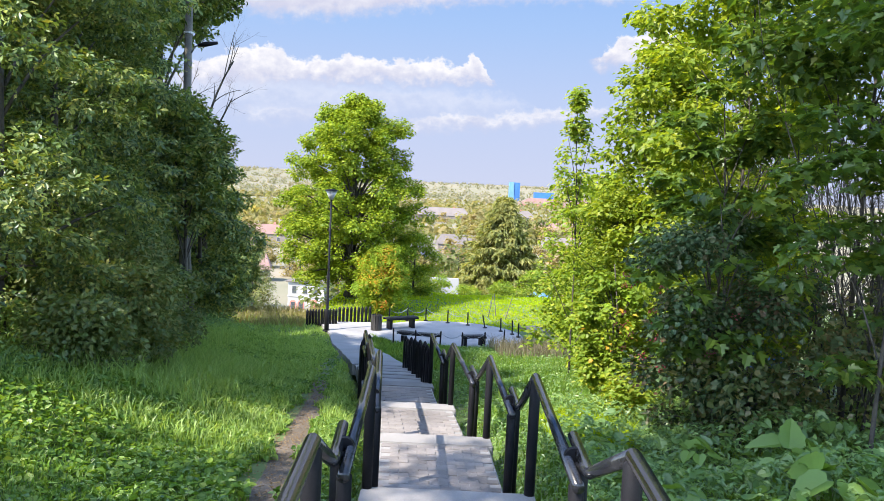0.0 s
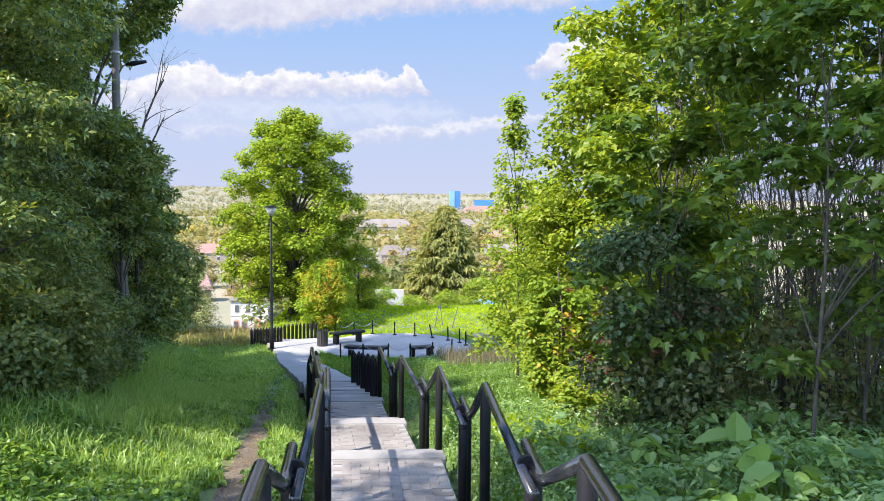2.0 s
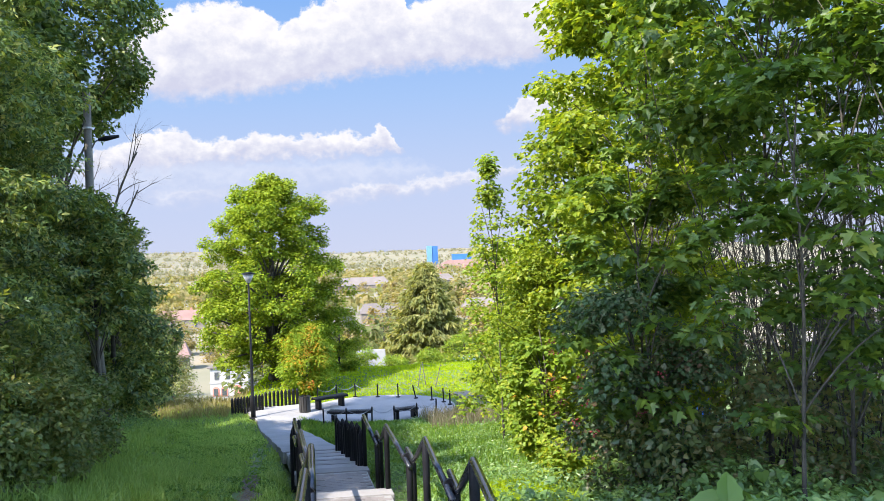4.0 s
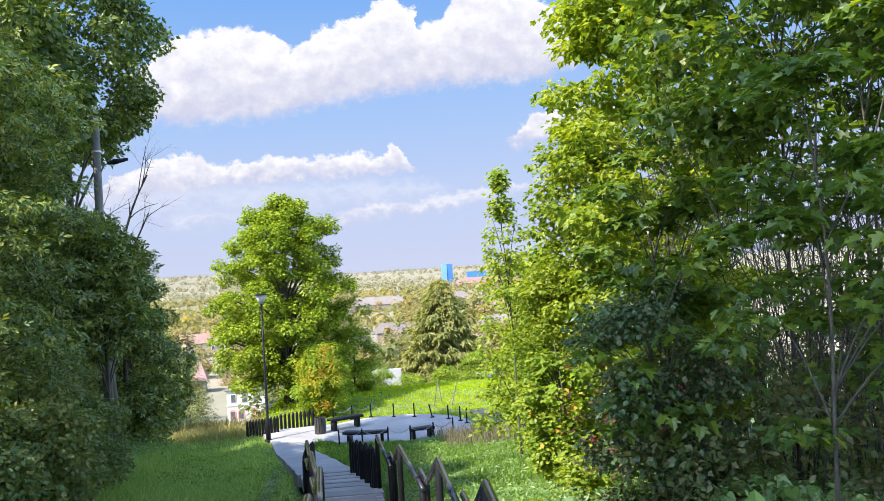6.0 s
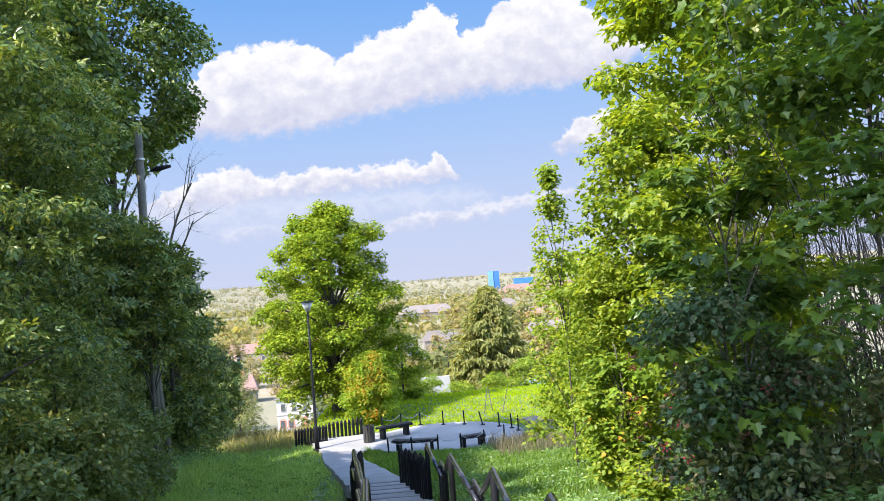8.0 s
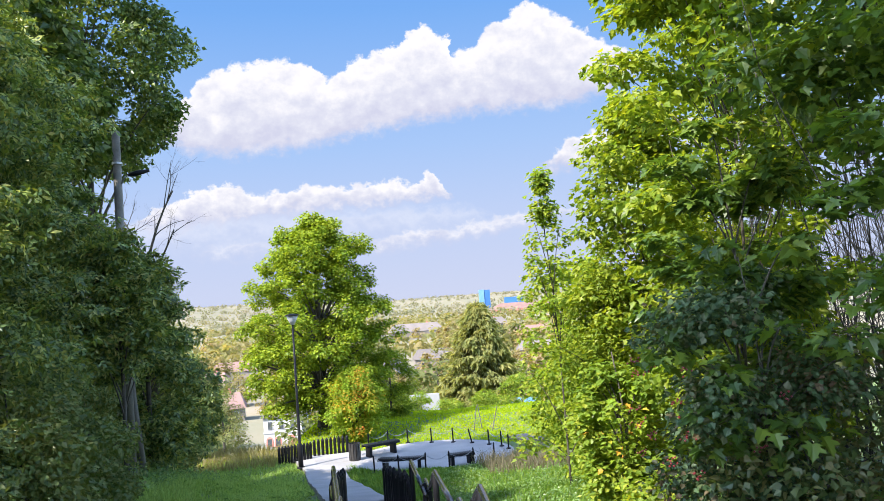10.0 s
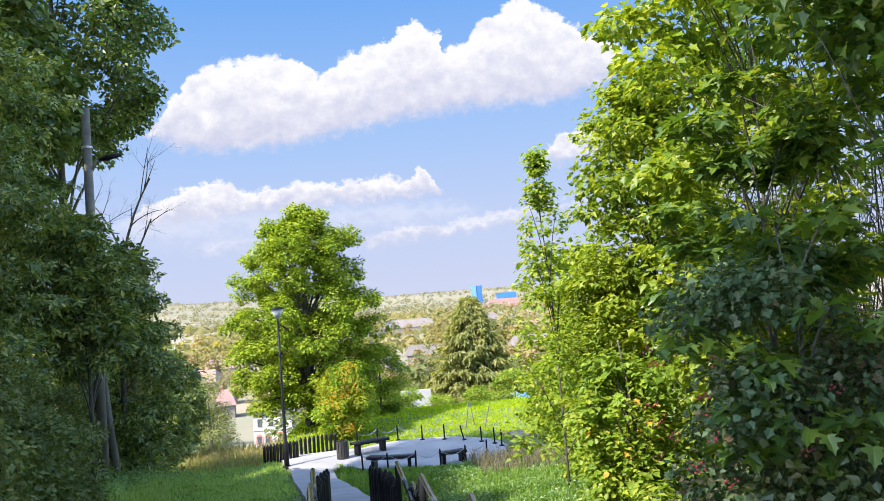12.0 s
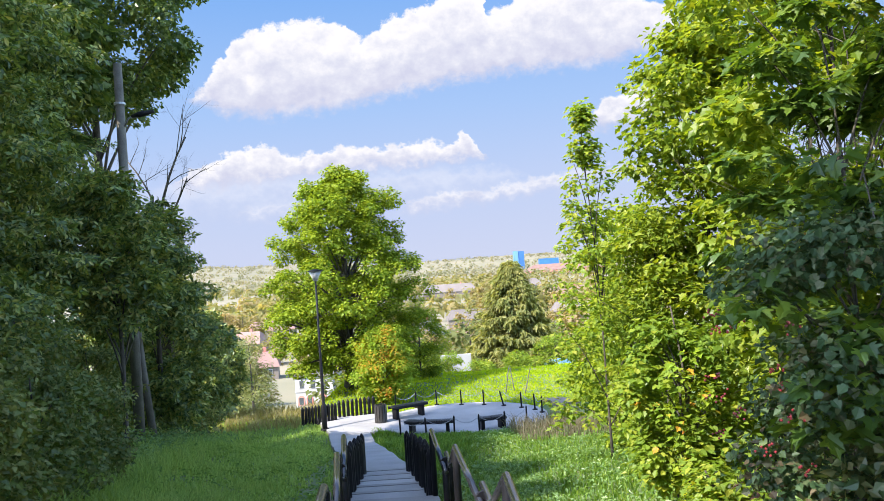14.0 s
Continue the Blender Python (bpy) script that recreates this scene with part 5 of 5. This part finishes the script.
def cloud_material(banks):
    """Cloud banks between a top and a base line (azimuth and elevation in degrees), broken up by noise: white heads, grey-lilac bases."""
    m, n, l, b = material("cloud")
    n.remove(b)
    uv = n.new("ShaderNodeUVMap")
    uv.uv_map = "sky"

    def mth(op, a, b2=None, clamp=False):
        k = n.new("ShaderNodeMath")
        k.operation, k.use_clamp = op, clamp
        for i, q in enumerate((a, b2)):
            if q is None:
                continue
            if isinstance(q, (int, float)):
                k.inputs[i].default_value = q
            else:
                l.new(q, k.inputs[i])
        return k.outputs[0]

    sep = n.new("ShaderNodeSeparateXYZ")
    l.new(uv.outputs[0], sep.inputs[0])

    def fbm(scale, off=0.0, detail=7, sy=1.3, rough=0.55):
        mp, t = n.new("ShaderNodeMapping"), n.new("ShaderNodeTexNoise")
        mp.inputs["Scale"].default_value, mp.inputs["Location"].default_value = (1, sy, 1), (off, off * 0.7, 0)
        t.inputs["Scale"].default_value, t.inputs["Detail"].default_value, t.inputs["Roughness"].default_value = scale, detail, rough
        l.new(uv.outputs[0], mp.inputs[0])
        l.new(mp.outputs[0], t.inputs["Vector"])
        return mth("SUBTRACT", t.outputs[0], 0.5)

    def line(pts, az):
        r = ramp(n, [((a + 30) / 60, (e / 30,) * 3) for a, e in pts])
        l.new(mth("DIVIDE", mth("ADD", az, 30.0), 60.0), r.inputs[0])
        return mth("MULTIPLY", r.outputs[0], 30.0)

    big, puff, fine = fbm(0.45, 3.0), fbm(0.8, 11.0, 9, 1.2, 0.6), fbm(1.3, 23.0, 9, 1.2, 0.62)
    az = mth("ADD", sep.outputs[0], mth("MULTIPLY", fbm(0.7, 31.0), 2.2))
    el = mth("ADD", sep.outputs[1], mth("ADD", mth("MULTIPLY", puff, 1.7), mth("MULTIPLY", fine, 1.2)))
    blue = ramp(n, [(0.0, (0.62, 0.69, 0.88)), (0.2, (0.52, 0.65, 0.91)), (0.36, (0.39, 0.59, 0.93)), (0.67, (0.19, 0.44, 0.9)), (1.0, (0.12, 0.3, 0.8))])
    l.new(mth("DIVIDE", sep.outputs[1], 30.0, True), blue.inputs[0])
    now = blue.outputs[0]
    for top_line, base_line, soft, weight in banks:
        top, base = line(top_line, az), line(base_line, az)
        over, under = mth("SUBTRACT", top, el), mth("SUBTRACT", el, base)
        dens = mth("MINIMUM", mth("DIVIDE", over, soft), mth("DIVIDE", mth("ADD", under, 0.5), soft * 3.0))
        cover = n.new("ShaderNodeMapRange")
        cover.interpolation_type = "SMOOTHSTEP"
        cover.inputs["From Max"].default_value, cover.inputs["To Max"].default_value = 1.0, weight
        l.new(dens, cover.inputs["Value"])
        high = mth("DIVIDE", under, mth("MAXIMUM", mth("SUBTRACT", top, base), 1.2))
        tone = mth("ADD", mth("MULTIPLY", high, 0.75), mth("ADD", mth("MULTIPLY", big, 0.9), mth("MULTIPLY", puff, 0.8)))
        col = ramp(n, [(0.0, (0.66, 0.69, 0.84)), (0.3, (0.78, 0.81, 0.91)), (0.6, (0.97, 0.98, 1.0)), (1.0, (1.08, 1.08, 1.08))])
        l.new(tone, col.inputs[0])
        mixc = n.new("ShaderNodeMix")
        mixc.data_type = "RGBA"
        l.new(cover.outputs[0], mixc.inputs[0])
        l.new(now, mixc.inputs[6])
        l.new(col.outputs[0], mixc.inputs[7])
        now = mixc.outputs[2]
    em = n.new("ShaderNodeEmission")
    em.inputs[1].default_value = 0.188
    l.new(now, em.inputs[0])
    l.new(em.outputs[0], n["Material Output"].inputs[0])
    return m


VEIL = ([(-22, 5), (-18, 7), (-10, 7), (0, 7), (5, 6.5), (9, 4)], [(-22, 5.5), (-17, 3.2), (-8, 3.0), (2, 3.6), (9, 5)], 1.2, 0.4)
LOW_LEFT = ([(-15.5, 3.4), (-13.7, 4.6), (-11, 5.0), (-8.8, 4.8), (-7.2, 3.4)], [(-15.5, 4.4), (-13, 3.6), (-9, 3.9), (-7.2, 4.5)], 0.6, 0.5)
LOW_RIGHT = ([(-4, 3.2), (-2, 4.4), (0.4, 5.1), (2.6, 5.0), (5.4, 5.3), (8.3, 5.7), (10.6, 6.0), (15, 6.0), (18, 4)], [(-4, 4.2), (-2, 3.6), (2.5, 3.9), (7, 4.3), (10.6, 5.0), (15, 5.2), (18, 5.8)], 0.5, 0.85)
MIDDLE = ([(-19, 5.8), (-17, 7.2), (-14.6, 8.3), (-12.4, 8.9), (-9.4, 8.0), (-7.1, 8.5), (-2.8, 8.4), (-0.4, 8.6), (0.8, 8.2), (2.1, 9.1), (3.5, 7.2), (4.4, 5.8)], [(-19, 7), (-17, 5.9), (-12, 6.3), (-4.4, 6.8), (3.1, 7.0), (4.4, 7.6)], 0.35, 1.0)
SIDE = ([(9.3, 7.6), (10.5, 9.6), (12, 10.6), (14, 10.9), (20, 11), (25, 8)], [(9.3, 9.2), (10.8, 8.2), (13, 8.5), (20, 9), (25, 10)], 0.4, 1.0)
GREAT = ([(-18, 11), (-15.5, 13.4), (-13.5, 15.9), (-11, 16.9), (-7.7, 17.1), (-5.6, 16.7), (-4.8, 15.6), (-2.1, 17.3), (0.3, 17.8), (2.2, 19.1), (3.7, 18.2), (4.2, 16.9), (5.5, 17.2), (7.3, 18.7), (10, 19.9), (14, 17.4), (19, 14)], [(-18, 12.8), (-14.5, 10.9), (-11.5, 10.6), (-8, 10.9), (-4, 11.5), (0, 12.2), (6, 12.7), (13, 12.7), (19, 15)], 0.4, 1.0)
CLOUD = cloud_material([VEIL, LOW_LEFT, LOW_RIGHT, MIDDLE, SIDE, GREAT])
clouds()


# ---- grass round the upper landings ----
grass("meadow_grass", "green meadow grass beside the upper landings", (-7.5, -0.7), (-7.0, 2.6), 16000, 0.13, GRASS, lambda x, y: track(x, y) & off_path(x, y), 0.012)
grass("meadow_grass", "green grass on the bank by the upper landings", (0.7, 7.5), (-7.0, 3.0), 14000, 0.16, GRASS, off_path, 0.013)
herbs("ground_herbs", "low green weeds beside the upper landings", (0.9, 7.0), (-7.0, 0.4), 6000, 0.09, 0.35, lambda x, y: x > 1.1 + 0.3 * np.sin(2 * y))


# ---- pavers of the landings, last ----
def pavers():
    bm = bmesh.new()
    box(bm, -0.0982, -0.0482, -0.05, 0.0982, 0.0482, 0.0)
    bmesh.ops.bevel(bm, geom=[e for e in bm.edges if all(v.co.z > -0.01 for v in e.verts)], offset=0.004, segments=1, affect="EDGES")
    me = bpy.data.meshes.new("paver")
    bm.to_mesh(me)
    bm.free()
    me.materials.append(PAVER)
    rest = []
    base = np.array([v.co[:] for v in me.vertices])
    tris = np.array([[p.vertices[0], p.vertices[i], p.vertices[i + 1]] for p in me.polygons for i in range(1, len(p.vertices) - 1)])
    for k, (y0, y1, z) in enumerate(PAVERS):
        rows = int((y1 - y0) / 0.1)
        for r in range(rows):
            y = y0 + 0.05 + r * 0.1
            off = 0.1 if r % 2 else 0.0
            for c in range(6):
                x = -0.55 + 0.2 * c + off - 0.03
                if abs(x) > 0.56:
                    continue
                dz, tw = float(rng.normal(0, 0.003)), float(rng.normal(0, 0.6))
                m = pose(cx(y) + x, y, z - 0.004 + dz, float(rng.normal(0, 0.7)), float(rng.normal(0, 0.5)), tw)
                if k in (4, 5):
                    ob = new("paver", me)
                    ob.parent, ob.matrix_basis = stairs, m
                else:
                    rest.append((base @ np.array(m.to_3x3()).T + np.array(m.translation), tris))
    tagged(part("paver_field", mesh_np("paver_field", *joined(rest), PAVER), None, stairs), "grey brick pavers of the further landings", kind="stuff")


pavers()
